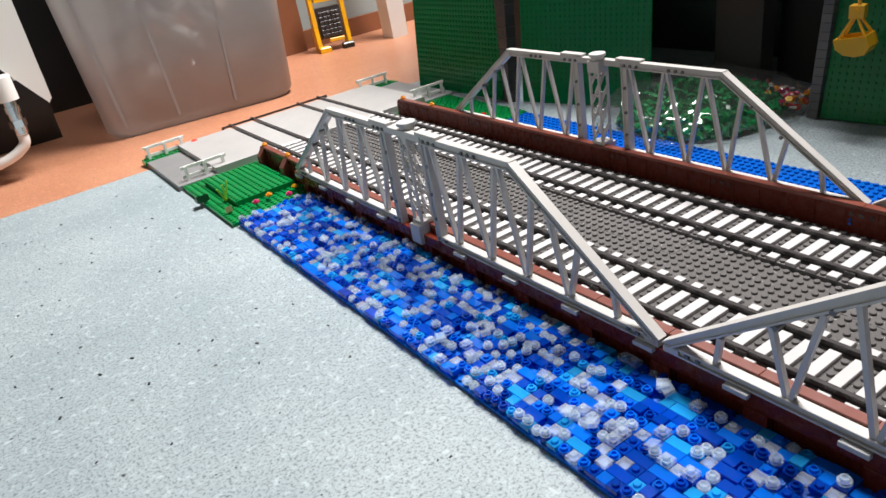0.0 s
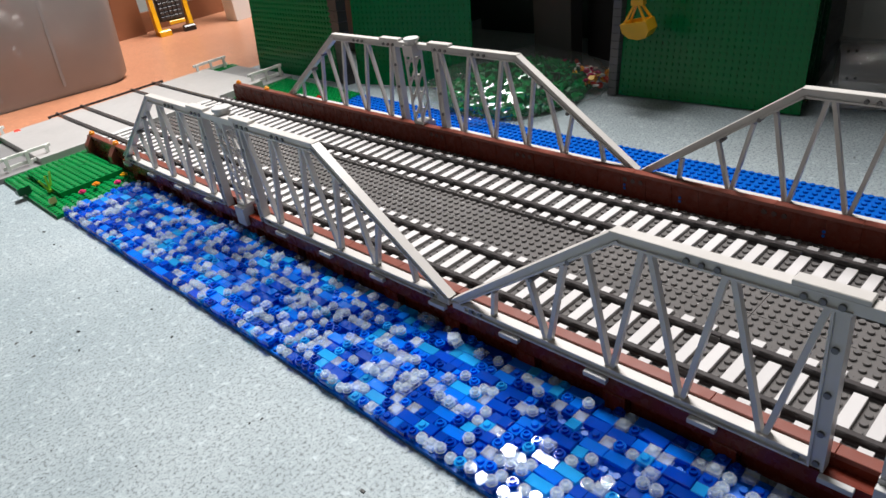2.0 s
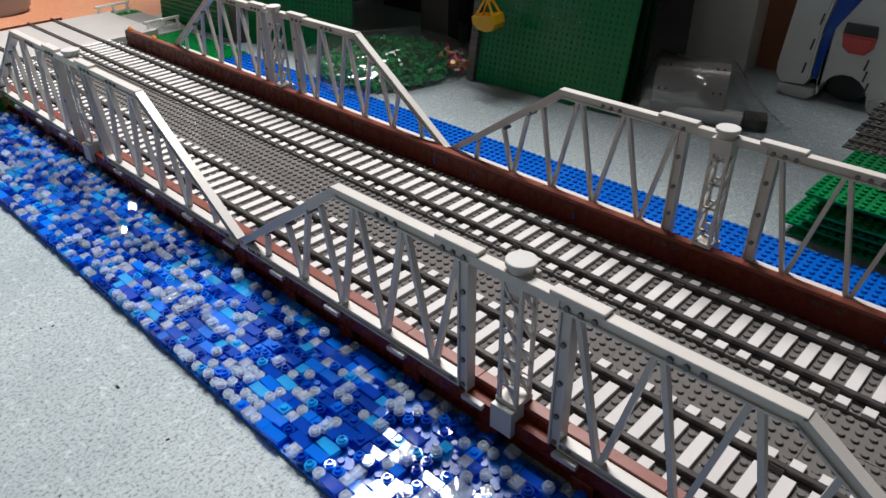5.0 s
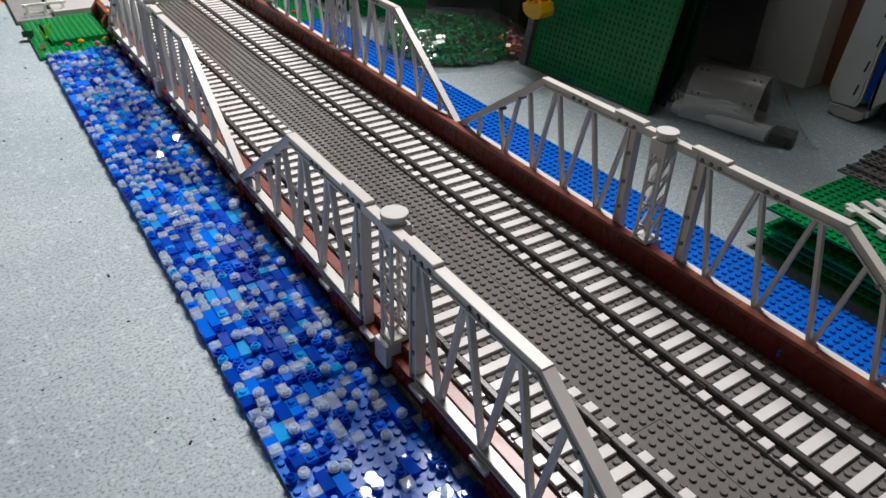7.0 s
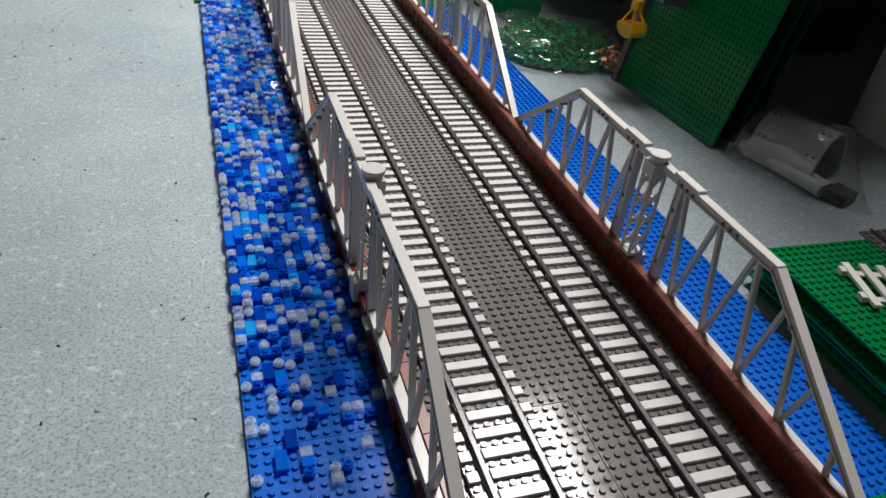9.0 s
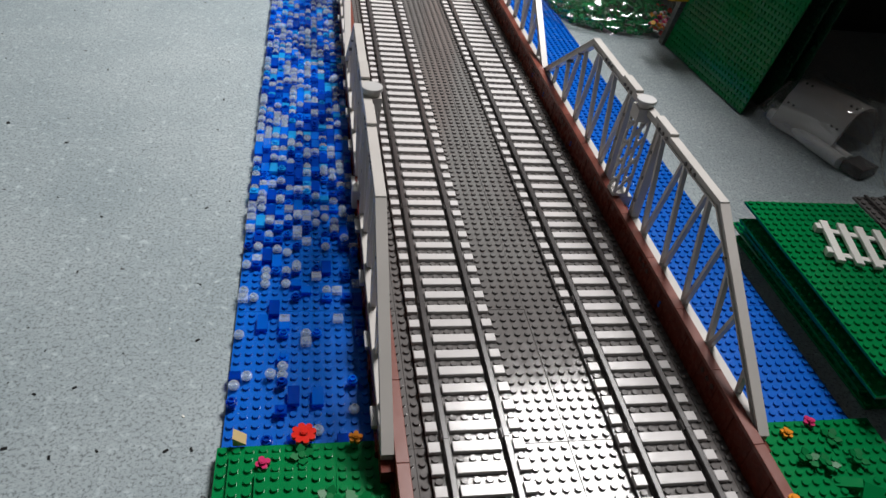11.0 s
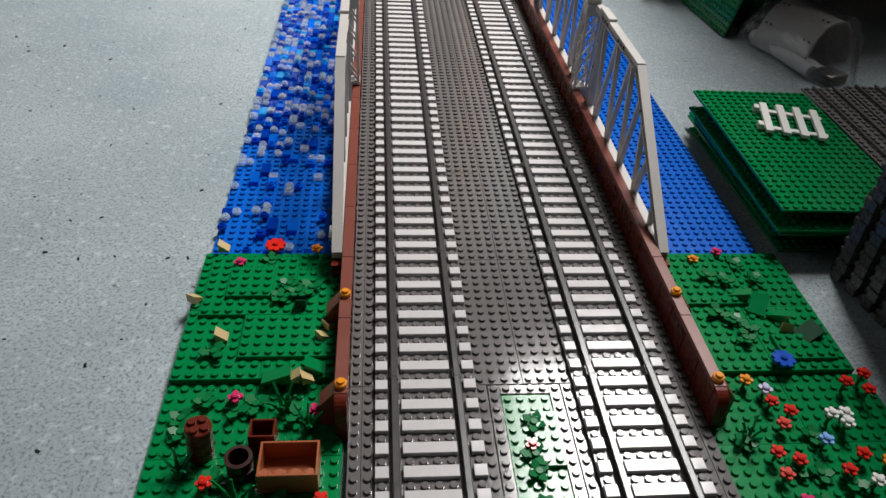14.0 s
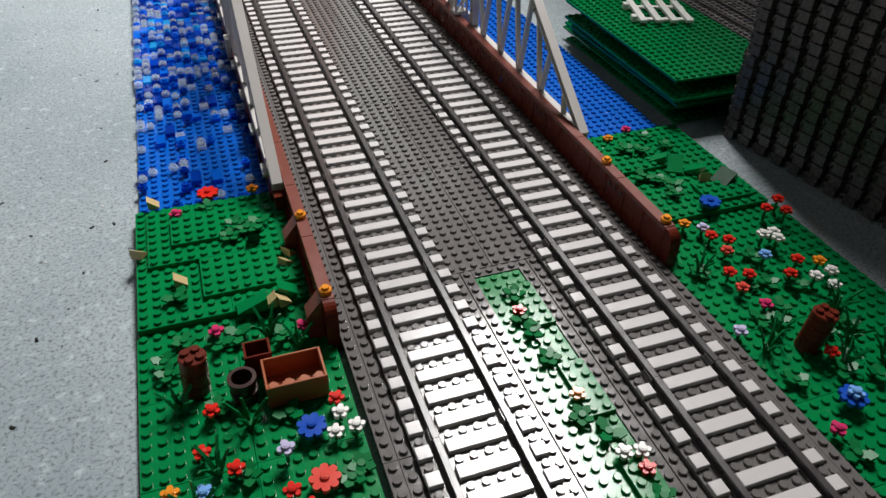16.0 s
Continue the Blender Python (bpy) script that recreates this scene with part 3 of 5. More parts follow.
def truss(x, y, turned):
    root = thing("bridge_truss", "light grey plastic truss girder standing on the brown parapet", "truss", pose(x, y, 0, 0, 0, 180 if turned else 0), group="bridge trusses")
    for name, me, label in HALF:
        part(name, me, root, label)
    for name, me, label in HALF:
        part(name, me, root, label, pose(0, 0, 0, 0, 0, 180))
    # link between the two halves over the tower
    b = Builder()
    b.box(-0.0036, 0.0036, -0.030, 0.030, TZ1 - 0.0064, TZ1 - 0.0003, 0.0003)
    part("link_bar", b.mesh("link_bar", GREY_TRUSS), root)
    for d in (-1, 1):
        b = Builder()
        y0, y1 = sorted((d * 0.024, d * 0.056))
        b.box(-0.0039, 0.0039, y0, y1, TZ1 + 0.0001, TZ1 + 0.0026, 0.0004)
        part("cover_tile", b.mesh("cover_tile", GREY_TRUSS), root)
    # lattice tower, hung on a block outside and crowned by a round tile
    xi = 0.0 + 0.004
    b = Builder()
    for px in (-0.0062, 0.0062):
        for py in (-0.0062, 0.0062):
            b.bar((xi + px, py, 0.038), (xi + px, py, TZ1 - 0.006), 0.0022, 0.0022)
    for q in range(4):
        z0 = 0.040 + q * 0.0200
        z1 = z0 + 0.0200
        for s in (-1, 1):
            b.bar((xi + s * 0.0062, -0.0062, z0), (xi + s * 0.0062, 0.0062, z1), 0.0018, 0.0018)
            b.bar((xi - 0.0062, s * 0.0062, z1), (xi + 0.0062, s * 0.0062, z0), 0.0018, 0.0018)
            b.bar((xi + s * 0.0062, -0.0062, z0 + 0.0100), (xi + s * 0.0062, 0.0062, z0 + 0.0100), 0.0018, 0.0018)
    b.box(xi - 0.0078, xi + 0.0078, -0.0078, 0.0078, 0.0364, 0.0394, 0.0003)
    part("tower", b.mesh("tower", GREY_TRUSS), root, "open lattice tower")
    b = Builder()
    b.box(-0.0082, 0.0038, -0.0078, 0.0078, 0.0175, 0.0362, 0.0003)
    part("block", b.mesh("block", GREY_LIGHT), root, "light grey block under the tower")
    b = Builder()
    b.box(xi - 0.0065, xi + 0.0078, -0.0078, 0.0078, TZ1 - 0.013, TZ1 - 0.001, 0.0003)
    b.cyl(xi, 0, TZ1 - 0.001, TZ1 + 0.0032, 0.0070, 20)
    part("cap_base", b.mesh("cap_base", GREY_TRUSS), root)
    b = Builder()
    b.cyl(xi, 0, TZ1 + 0.0033, TZ1 + 0.0062, 0.0088, 24, c=0.0004)
    part("cap", smooth(b.mesh("cap", GREY_LIGHT)), root, "round light grey tile")
    return root


HALF_SPAN = 0.2835
for y in (MID - HALF_SPAN, MID + HALF_SPAN):
    truss(-15.5 * S, y, False)
    truss(15.5 * S, y, True)


# ---- water ----
WX0, WY0, WY1 = -28, 17, 151
water_me = plate_mesh(12, 16, BLUE, "water_plate", seg=8)
water_last = plate_mesh(12, 6, BLUE, "water_plate_end", seg=8)
for side in (-1, 1):
    for k in range(9):
        x = WX0 * S if side < 0 else 16 * S + 0.0012
        ny = 16 if k < 8 else 6
        lab = "blue studded plate as water under clear pieces" if side < 0 else "bare blue studded plate beside the toy bridge"
        thing("water_plate", lab, "base plate", pose(x, (WY0 + 16 * k) * S, 0.0001), water_me if k < 8 else water_last, "water plates")


def ring(b, x, y, z0, z1, r, r_in, seg=10):
    """An open tube standing on z0, closed by a floor just above it."""
    n = len(b.v)
    for rad, z in ((r, z0), (r, z1), (r_in, z1), (r_in, z0 + 0.0003)):
        b.v += [(x + rad * math.cos(2 * math.pi * i / seg), y + rad * math.sin(2 * math.pi * i / seg), z) for i in range(seg)]
    for k in range(3):
        b.f += [(n + k * seg + i, n + k * seg + (i + 1) % seg, n + (k + 1) * seg + (i + 1) % seg, n + (k + 1) * seg + i) for i in range(seg)]
    b.f += [tuple(n + 3 * seg + i for i in range(seg)), tuple(n + i for i in reversed(range(seg)))]


def piece_round(b, x, y, z):
    b.cyl(x, y, z, z + 0.0010, 0.0030, 10)
    b.cyl(x, y, z + 0.0010, z + P, 0.0039, 12, c=0.0003)
    ring(b, x, y, z + P, z + P + 0.0017, 0.0025, 0.0016)


def piece_square(b, x, y, z):
    b.box(x - 0.0039, x + 0.0039, y - 0.0039, y + 0.0039, z, z + P, 0.0003)
    b.cyl(x, y, z + P, z + P + 0.0017, 0.0024, 8, c=0.0003)


def piece_tile(b, x, y, z):
    b.box(x - 0.0039, x + 0.0039, y - 0.0039, y + 0.0039, z, z + P, 0.0003)


def piece_long(b, x, y, z):
    b.box(x - 0.0039, x + 0.0039, y - 0.0039, y + S + 0.0039, z, z + P, 0.0003)


SHAPES = {"round_plate": piece_round, "square_plate": piece_square, "tile": piece_tile, "long_tile": piece_long}
TONES = {"clear": CLEAR, "blue": TRANS_BLUE, "dark": TRANS_DARK, "light": TRANS_LIGHT}
piece_meshes = {}
for sn, fn in SHAPES.items():
    for tn, mat in TONES.items():
        b = Builder()
        fn(b, 0, 0, 0)
        piece_meshes[sn, tn] = b.mesh(sn, mat)
stream = thing("water_surface", "loose clear and blue transparent toy pieces laid as rippling water", "water")
joined = {t: Builder() for t in TONES}
taken = set()
n_parts = 0
for j in range(WY0, WY1):
    y = (j + 0.5) * S
    cover = min(max((y - 0.17) / 0.36, 0.11), 0.97)
    for i in range(12):
        if (i, j) in taken or rng.random() > cover:
            continue
        x = (WX0 + i + 0.5) * S
        r = rng.random()
        white = 0.25 + 0.08 * math.sin(y * 21 + i * 0.7) * math.sin(i * 1.3 + y * 9)
        if y < 0.36:
            white = 0.4
        if r < white:
            tone, shape = "clear", rng.choice(("round_plate", "round_plate", "round_plate", "square_plate", "tile"))
        elif r < white + 0.34:
            tone, shape = "dark", rng.choice(("tile", "long_tile", "round_plate", "square_plate", "square_plate", "round_plate"))
        elif r < white + 0.62:
            tone, shape = "blue", rng.choice(("tile", "long_tile", "round_plate", "square_plate", "square_plate", "round_plate"))
        else:
            tone, shape = "light", rng.choice(("tile", "round_plate", "round_plate", "square_plate", "long_tile"))
        if shape == "long_tile":
            taken.add((i, j + 1))
        z = P + 0.0019 + rng.choice((0, 0, 0, 0, 0.0016))
        layers = [(shape, tone, z)]
        if shape in ("square_plate", "round_plate") and tone != "clear" and rng.random() < 0.22 and y > 0.3:
            layers.append((rng.choice(("round_plate", "round_plate", "square_plate")), "clear", z + P + 0.0001))
        for shape, tone, z in layers:
            if 0.40 < y < 0.60 and n_parts < 290:
                n_parts += 1
                part(shape, piece_meshes[shape, tone], stream, "", pose(x, y, z, rng.uniform(-2, 2), rng.uniform(-2, 2), rng.uniform(-4, 4) if "round" not in shape else 0))
            else:
                SHAPES[shape](joined[tone], x, y, z)
tilted = Builder()
for k in range(26):
    y = rng.uniform(0.62, 1.2)
    x = (WX0 + rng.uniform(1, 11)) * S
    m = pose(x, y, 0.0125, rng.uniform(-25, 25), rng.uniform(-25, 25), rng.uniform(0, 90))
    n = len(tilted.v)
    tilted.box(-0.0038, 0.0038, -0.0038, 0.0038, -0.0016, 0.0016, 0.0003)
    tilted.v[n:] = [tuple(m @ Vector(v)) for v in tilted.v[n:]]
for t, b in joined.items():
    tagged(part("loose_pieces", b.mesh("loose_pieces", TONES[t]), stream), kind="stuff")
tagged(part("tilted_pieces", tilted.mesh("tilted_pieces", CLEAR), stream), kind="stuff")

# ---- green banks ----
GROUND = 1.5 * P


def bank(name, label, x0, y0, nx, ny, z, mat, h=None, group="", skip=None):
    """A bank of studded plates; a large one is laid of several plates."""
    h = h or z
    at = pose(x0 * S, y0 * S, z - h + 0.0001)
    if nx * ny < 150:
        return thing(name, label, "base plate", at, plate_mesh(nx, ny, mat, name, h, 10, skip), group)
    root = thing(name, label, "base plate", at, group=group)
    pw = nx // 2 if nx % 2 == 0 else nx
    ph = 8 if ny % 8 == 0 else 7 if ny % 7 == 0 else 5
    me = plate_mesh(pw, ph, mat, "plate", h, 10)
    for i in range(nx // pw):
        for j in range(ny // ph):
            part("plate", me, root, "", pose(i * pw * S, j * ph * S, 0.00012 * ((i + j) % 2)))
    return root


bank("green_bank", "green studded base plate beside the toy track", -28.4, -48, 14, 49, GROUND, GREEN, group="green banks")
bank("green_bank", "green studded base plate thick with toy flowers", 14.2, -48, 16, 49, GROUND, GREEN, group="green banks")
bank("raised_bank", "raised green studded plate at the water's edge", -28.2, 1, 14, 16, 3 * P, GREEN, group="raised banks")
bank("raised_bank", "raised green studded plate on the plain water side", 15.2, 1, 14, 16, 3 * P, GREEN, group="raised banks")
for x, y, nx, ny, z in ((-27, 8, 8, 8, 4), (-23, 3, 8, 5, 4), (-19, 8, 4, 6, 4), (-25, 10, 4, 4, 5)):
    bank("small_green_plate", "small green studded plate on the raised bank", x - 0.2, y, nx, ny, z * P + 0.0001, GREEN, P)
for x, y, nx, ny, z in ((16, 9, 7, 7, 4), (23, 2, 5, 3, 4)):
    bank("small_green_plate", "small green studded plate on the bank", x + 0.2, y, nx, ny, z * P + 0.0001, GREEN, P)
FARY = 151
bank("green_bank", "green studded base plate at the far end of the bridge", -28.9, FARY + 0.2, 14, 25, GROUND, GREEN_BRIGHT, group="green banks")
bank("green_bank", "green studded base plate at the far end of the bridge", 15.3, FARY + 0.2, 13, 25, GROUND, GREEN_BRIGHT, group="green banks")
bank("raised_bank", "raised bright green studded block near the parapet", -26, FARY + 6, 10, 16, 4 * P, GREEN_BRIGHT, 2 * P, group="raised banks")


# sloped rocks
def slope(label, x, y, z, turn, mat, nx=1.0, ny=1.0, h=0.0075):
    b = Builder()
    w, d = nx * S * 0.97, ny * S * 0.97
    b.poly([(-w / 2, -d / 2, 0), (w / 2, -d / 2, 0), (w / 2, -d / 2, 0.0012), (-w / 2, -d / 2, h)], (0, d, 0))
    return thing("slope_brick", label, "toy brick", pose(x, y, z, 0, 0, turn), b.mesh("slope_brick", mat), "slope bricks")


for x, y, z, t, mat, lab in ((-0.223, 0.081, 3, 60, TAN, "tan"), (-0.198, 0.043, 3, 0, TAN, "tan"), (-0.127, 0.052, 3, 40, TAN, "tan"), (-0.131, 0.042, 3, 40, TAN, "tan"),
                             (-0.147, 0.006, 3, 180, TAN, "tan"), (-0.139, 0.005, 3, 20, TAN, "tan"), (-0.148, 0.072, 4, 90, GREEN_DARK, "dark green"),
                             (-0.212, 0.139, 3, 0, TAN, "tan"), (-0.221, 1.246, 2, 90, TAN, "pale tan"), (-0.120, 1.30, 2, 90, LIME, "lime green")):
    slope(lab + " sloped toy brick lying on the green bank", x, y, z * P + 0.0018, t, mat)
for x, y, t, mat, lab, nx, ny in ((0.178, 0.081, 150, GREEN, "green", 2, 1), (0.188, 0.068, 240, GREEN, "green", 2, 1.6), (0.2, 0.058, 140, GREEN, "green", 2, 1),
                                  (0.201, 0.046, 60, TAN, "tan", 1, 1), (0.213, 0.039, 200, GREEN_DARK, "dark green", 1.8, 1.8), (-0.158, 0.006, 180, GREEN, "green", 2.4, 1.2), (-0.135, 0.014, 0, GREEN, "green", 1.5, 1.2),
                                  (-0.232, 1.318, 90, GREEN_DARK, "dark green", 2, 2)):
    slope(lab + " sloped toy brick lying on the green bank", x, y, (3 if y < 0.5 else 2) * P + 0.0018, t, mat, nx, ny, 0.009)


# ---- flowers and leaves ----
def petal_mesh(n, r, mat, name, thick=0.0022, inner=0.42):
    """A ring of n rounded petals."""
    b = Builder()
    pts = []
    for i in range(n * 6):
        a = 2 * math.pi * i / (n * 6)
        rr = r * (inner + (1 - inner) * abs(math.cos(n * a / 2)) ** 0.55)
        pts.append((rr * math.cos(a), rr * math.sin(a), 0))
    b.poly(pts, (0, 0, thick))
    b.cyl(0, 0, thick, thick + 0.0015, 0.0024, 10, c=0.0003)
    b.cyl(0, 0, thick + 0.0015, thick + 0.0018, 0.0015, 8)
    return b.mesh(name, mat)


TINTS = {"red": RED, "coral": CORAL, "pink": PINK, "orange": ORANGE, "white": WHITE, "lilac": LILAC, "sky": SKYBLUE, "blue": BLUE_FL, "yellow": YELLOW}
TINT_WORD = {"red": "red", "coral": "coral red", "pink": "magenta pink", "orange": "orange", "white": "white", "lilac": "pale lilac", "sky": "medium blue", "blue": "deep blue", "yellow": "yellow"}
small_petal = {k: petal_mesh(4 if k in ("pink", "lilac") else 5, 0.0047, m, "petals") for k, m in TINTS.items()}
big_petal = {k: petal_mesh(8, 0.0080, TINTS[k], "petals", 0.0026, 0.72) for k in ("red", "coral", "blue")}
b = Builder()
b.cyl(0, 0, 0, 1, 0.0011, 6)
stem_me = b.mesh("stem", GREEN_LEAF)


def leaf_mesh(name, n, r, mat, lift=0.002, seed=0):
    """A low plant: n notched leaves about a round stud."""
    b = Builder()
    rr = random.Random(seed)
    for i in range(n):
        a = 2 * math.pi * (i + rr.uniform(-0.15, 0.15)) / n
        m = pose(0, 0, 0, 0, -math.degrees(lift / r) + rr.uniform(-8, 8), math.degrees(a))
        prof = ((0.15, 0.10), (0.35, 0.30), (0.5, 0.24), (0.65, 0.36), (0.8, 0.24), (1.0, 0.05))
        pts = [(r * u, -r * v, 0.0012) for u, v in prof] + [(r * u, r * v, 0.0012) for u, v in reversed(prof)]
        k = len(b.v)
        b.poly(pts, (0, 0, 0.0012))
        b.v[k:] = [tuple(m @ Vector(p)) for p in b.v[k:]]
    b.cyl(0, 0, 0, 0.0042, 0.0024, 10, c=0.0003)
    return b.mesh(name, mat)


def blade_mesh(name, n, h, mat, seed):
    b = Builder()
    rr = random.Random(seed)
    for i in range(n):
        a = 2 * math.pi * i / n + rr.uniform(-0.3, 0.3)
        out, hh = rr.uniform(0.35, 0.7), h * rr.uniform(0.75, 1.1)
        p0 = Vector((0.001 * math.cos(a), 0.001 * math.sin(a), 0))
        p1 = p0 + Vector((out * hh * 0.45 * math.cos(a), out * hh * 0.45 * math.sin(a), hh * 0.6))
        p2 = p1 + Vector((out * hh * 0.5 * math.cos(a), out * hh * 0.5 * math.sin(a), hh * 0.35))
        b.bar(p0, p1, 0.0022, 0.0014)
        b.bar(p1, p2, 0.0016, 0.001)
    b.cyl(0, 0, 0, 0.003, 0.0025, 8)
    return b.mesh(name, mat)


LEAVES = [leaf_mesh("leaves", n, r, GREEN_LEAF, seed=n) for n, r in ((4, 0.0085), (3, 0.010), (5, 0.008))]
BLADES = [blade_mesh("grass_blades", 5, 0.018, GREEN_LEAF, k) for k in range(2)]


def flower(tint, x, y, z, stem=0.004, big=False, tilt=0):
    root = thing("toy_flower", f"{'large round' if big else 'small'} {TINT_WORD[tint]} plastic flower on the green bank", "toy flower", pose(x, y, z, tilt, -tilt, rng.uniform(0, 90)), group="toy flowers")
    part("stem", stem_me, root, "thin green plastic stem", Matrix.LocRotScale((0, 0, 0), None, (1, 1, stem)))
    part("petals", (big_petal if big else small_petal)[tint], root, "", pose(0, 0, stem))
    return root


def plant(x, y, z, kind=None):
    k = rng.randrange(3) if kind is None else kind
    return thing("toy_leaf_plant", "low dark green plastic leaf plant pressed on studs", "toy plant", pose(x, y, z, 0, 0, rng.uniform(0, 360)), LEAVES[k], "leaf plants")


def grass(x, y, z):
    return thing("toy_grass", "spiky dark green plastic grass stem", "toy plant", pose(x, y, z, 0, 0, rng.uniform(0, 360)), rng.choice(BLADES), "toy grasses")


TOP3, TOP2 = 3 * P + 0.0016, GROUND + 0.0016
for tint, x, y, z, stem, big in (
        ("red", -0.173, 0.139, TOP3, 0.003, True), ("pink", -0.197, 0.119, TOP3, 0.003, False), ("orange", -0.141, 0.134, TOP3, 0.004, False), ("pink", -0.181, -0.010, TOP2, 0.006, False),
        ("pink", -0.132, -0.021, TOP2, 0.006, False), ("red", -0.189, -0.070, TOP2, 0.006, False), ("red", -0.196, -0.095, TOP2, 0.005, False), ("red", -0.181, -0.110, TOP2, 0.006, False),
        ("coral", -0.141, -0.129, TOP2, 0.005, True), ("red", -0.157, -0.131, TOP2, 0.006, False), ("blue", -0.141, -0.096, TOP2, 0.005, True), ("white", -0.125, -0.092, TOP2, 0.006, False),
        ("white", -0.130, -0.103, TOP2, 0.005, False), ("white", -0.119, -0.103, TOP2, 0.006, False), ("lilac", -0.156, -0.109, TOP2, 0.010, False), ("orange", -0.212, -0.115, TOP2, 0.006, False),
        ("sky", -0.197, -0.119, TOP2, 0.006, False), ("red", -0.125, -0.082, TOP2, 0.006, False), ("red", -0.150, -0.142, TOP2, 0.006, False)):
    flower(tint, x, y, z, stem, big)
for tint, x, y, stem, big in (
        ("pink", 0.179, 0.130, 0.004, False), ("orange", 0.157, 0.122, 0.003, False), ("blue", 0.182, 0.013, 0.003, True), ("orange", 0.149, -0.003, 0.006, False), ("lilac", 0.159, -0.011, 0.006, False),
        ("red", 0.159, -0.021, 0.006, False), ("red", 0.168, -0.029, 0.006, False), ("coral", 0.159, -0.039, 0.006, False), ("red", 0.144, -0.061, 0.008, False), ("red", 0.156, -0.066, 0.007, False),
        ("coral", 0.144, -0.075, 0.006, False), ("pink", 0.148, -0.093, 0.006, False), ("red", 0.215, -0.009, 0.010, False), ("red", 0.229, -0.004, 0.012, False), ("red", 0.226, -0.017, 0.011, False),
        ("white", 0.191, -0.035, 0.010, False), ("white", 0.201, -0.034, 0.009, False), ("white", 0.198, -0.042, 0.010, False), ("sky", 0.179, -0.053, 0.008, False), ("red", 0.198, -0.063, 0.007, False),
        ("orange", 0.211, -0.069, 0.007, False), ("red", 0.183, -0.074, 0.007, False), ("white", 0.195, -0.083, 0.009, False), ("white", 0.200, -0.094, 0.009, False), ("white", 0.210, -0.081, 0.008, False),
        ("lilac", 0.117, -0.108, 0.006, False), ("red", 0.155, -0.141, 0.008, False), ("blue", 0.143, -0.171, 0.006, True), ("sky", 0.143, -0.171, 0.0098, False), ("pink", 0.120, -0.185, 0.005, False),
        ("red", 0.160, -0.205, 0.006, False), ("white", 0.150, -0.24, 0.006, False)):
    flower(tint, x, y, TOP3 if y > 0.01 else TOP2, stem, big)
for tint, x, y, stem in (("red", -0.003, -0.050, 0.003), ("orange", 0.0, -0.121, 0.003), ("white", 0.004, -0.163, 0.004), ("white", 0.013, -0.165, 0.004), ("red", 0.010, -0.175, 0.004), ("coral", 0.006, -0.2, 0.004)):
    flower(tint, x, y, DECK - P * 0.3 + 0.001, stem)
for tint, x, y in (("pink", -0.190, 1.232), ("orange", -0.170, 1.240), ("pink", -0.152, 1.218), ("yellow", -0.136, 1.236), ("red", -0.158, 1.593), ("red", -0.18, 1.604), ("pink", 0.15, 1.25), ("red", 0.17, 1.24)):
    flower(tint, x, y, 0.0082, 0.003)
for x, y, z in ((-0.174, 0.124, TOP3), (-0.212, -0.022, TOP2), (-0.151, 0.084, 4 * P + 0.0016), (-0.163, 0.079, 4 * P + 0.0016), (-0.158, 0.092, 4 * P + 0.0016), (-0.142, 0.088, 4 * P + 0.0016), (-0.201, 0.028, TOP3), (-0.122, -0.124, TOP2), (-0.200, -0.008, TOP2),
                (-0.169, -0.012, TOP2), (-0.186, -0.064, TOP2), (-0.150, -0.080, TOP2), (-0.176, -0.112, TOP2), (-0.144, -0.02, TOP2), (-0.181, -0.016, TOP2), (-0.21, -0.032, TOP2), (-0.128, -0.13, TOP2)):
    plant(x, y, z)
for x, y in ((-0.152, -0.016), (-0.136, -0.03), (-0.205, -0.06), (-0.171, -0.080), (-0.19, -0.105), (-0.2, -0.125)):
    grass(x, y, TOP2)
for x, y in ((0.153, -0.069), (0.131, -0.049), (0.141, -0.100), (0.126, -0.148), (0.150, -0.105), (0.168, -0.072), (0.185, -0.079), (0.158, -0.15), (0.121, -0.199), (0.176, -0.045), (0.16, -0.093), (0.17, -0.12), (0.19, -0.12), (0.14, -0.22), (0.175, -0.16)):
    plant(x, y, TOP2)
for x, y in ((0.16, 0.10), (0.172, 0.095), (0.155, 0.062), (0.164, 0.055), (0.17, 0.045), (0.2, 0.1), (0.19, 0.118), (0.165, 0.035)):
    plant(x, y, 4 * P + 0.0016 if x < 0.184 and y > 0.07 else TOP3)
for x, y in ((0.133, -0.047), (0.140, -0.114), (0.127, -0.122), (0.182, -0.13), (0.196, -0.105), (0.165, -0.145), (0.19, -0.15), (0.18, -0.20)):
    grass(x, y, TOP2)
for x, y in ((0.001, -0.033), (-0.002, -0.056), (-0.002, -0.068), (-0.002, -0.09), (-0.004, -0.134), (0.004, -0.148), (0.01, -0.19), (0, -0.215)):
    plant(x, y, DECK - P * 0.3 + 0.001)
b = Builder()
for k, a in enumerate((-0.4, 0.0, 0.35)):
    b.bar((0.004 * a, 0.003 * k, 0), (0.022 * a, 0.004 * k, 0.018 + 0.002 * k), 0.0024, 0.0018)
b.cyl(0, 0.003, 0, 0.003, 0.004, 10)
thing("lime_grass", "lime green plastic grass sprig at the water's edge", "toy plant", pose(-0.209, 1.285, 0.0082), b.mesh("lime_grass", LIME))


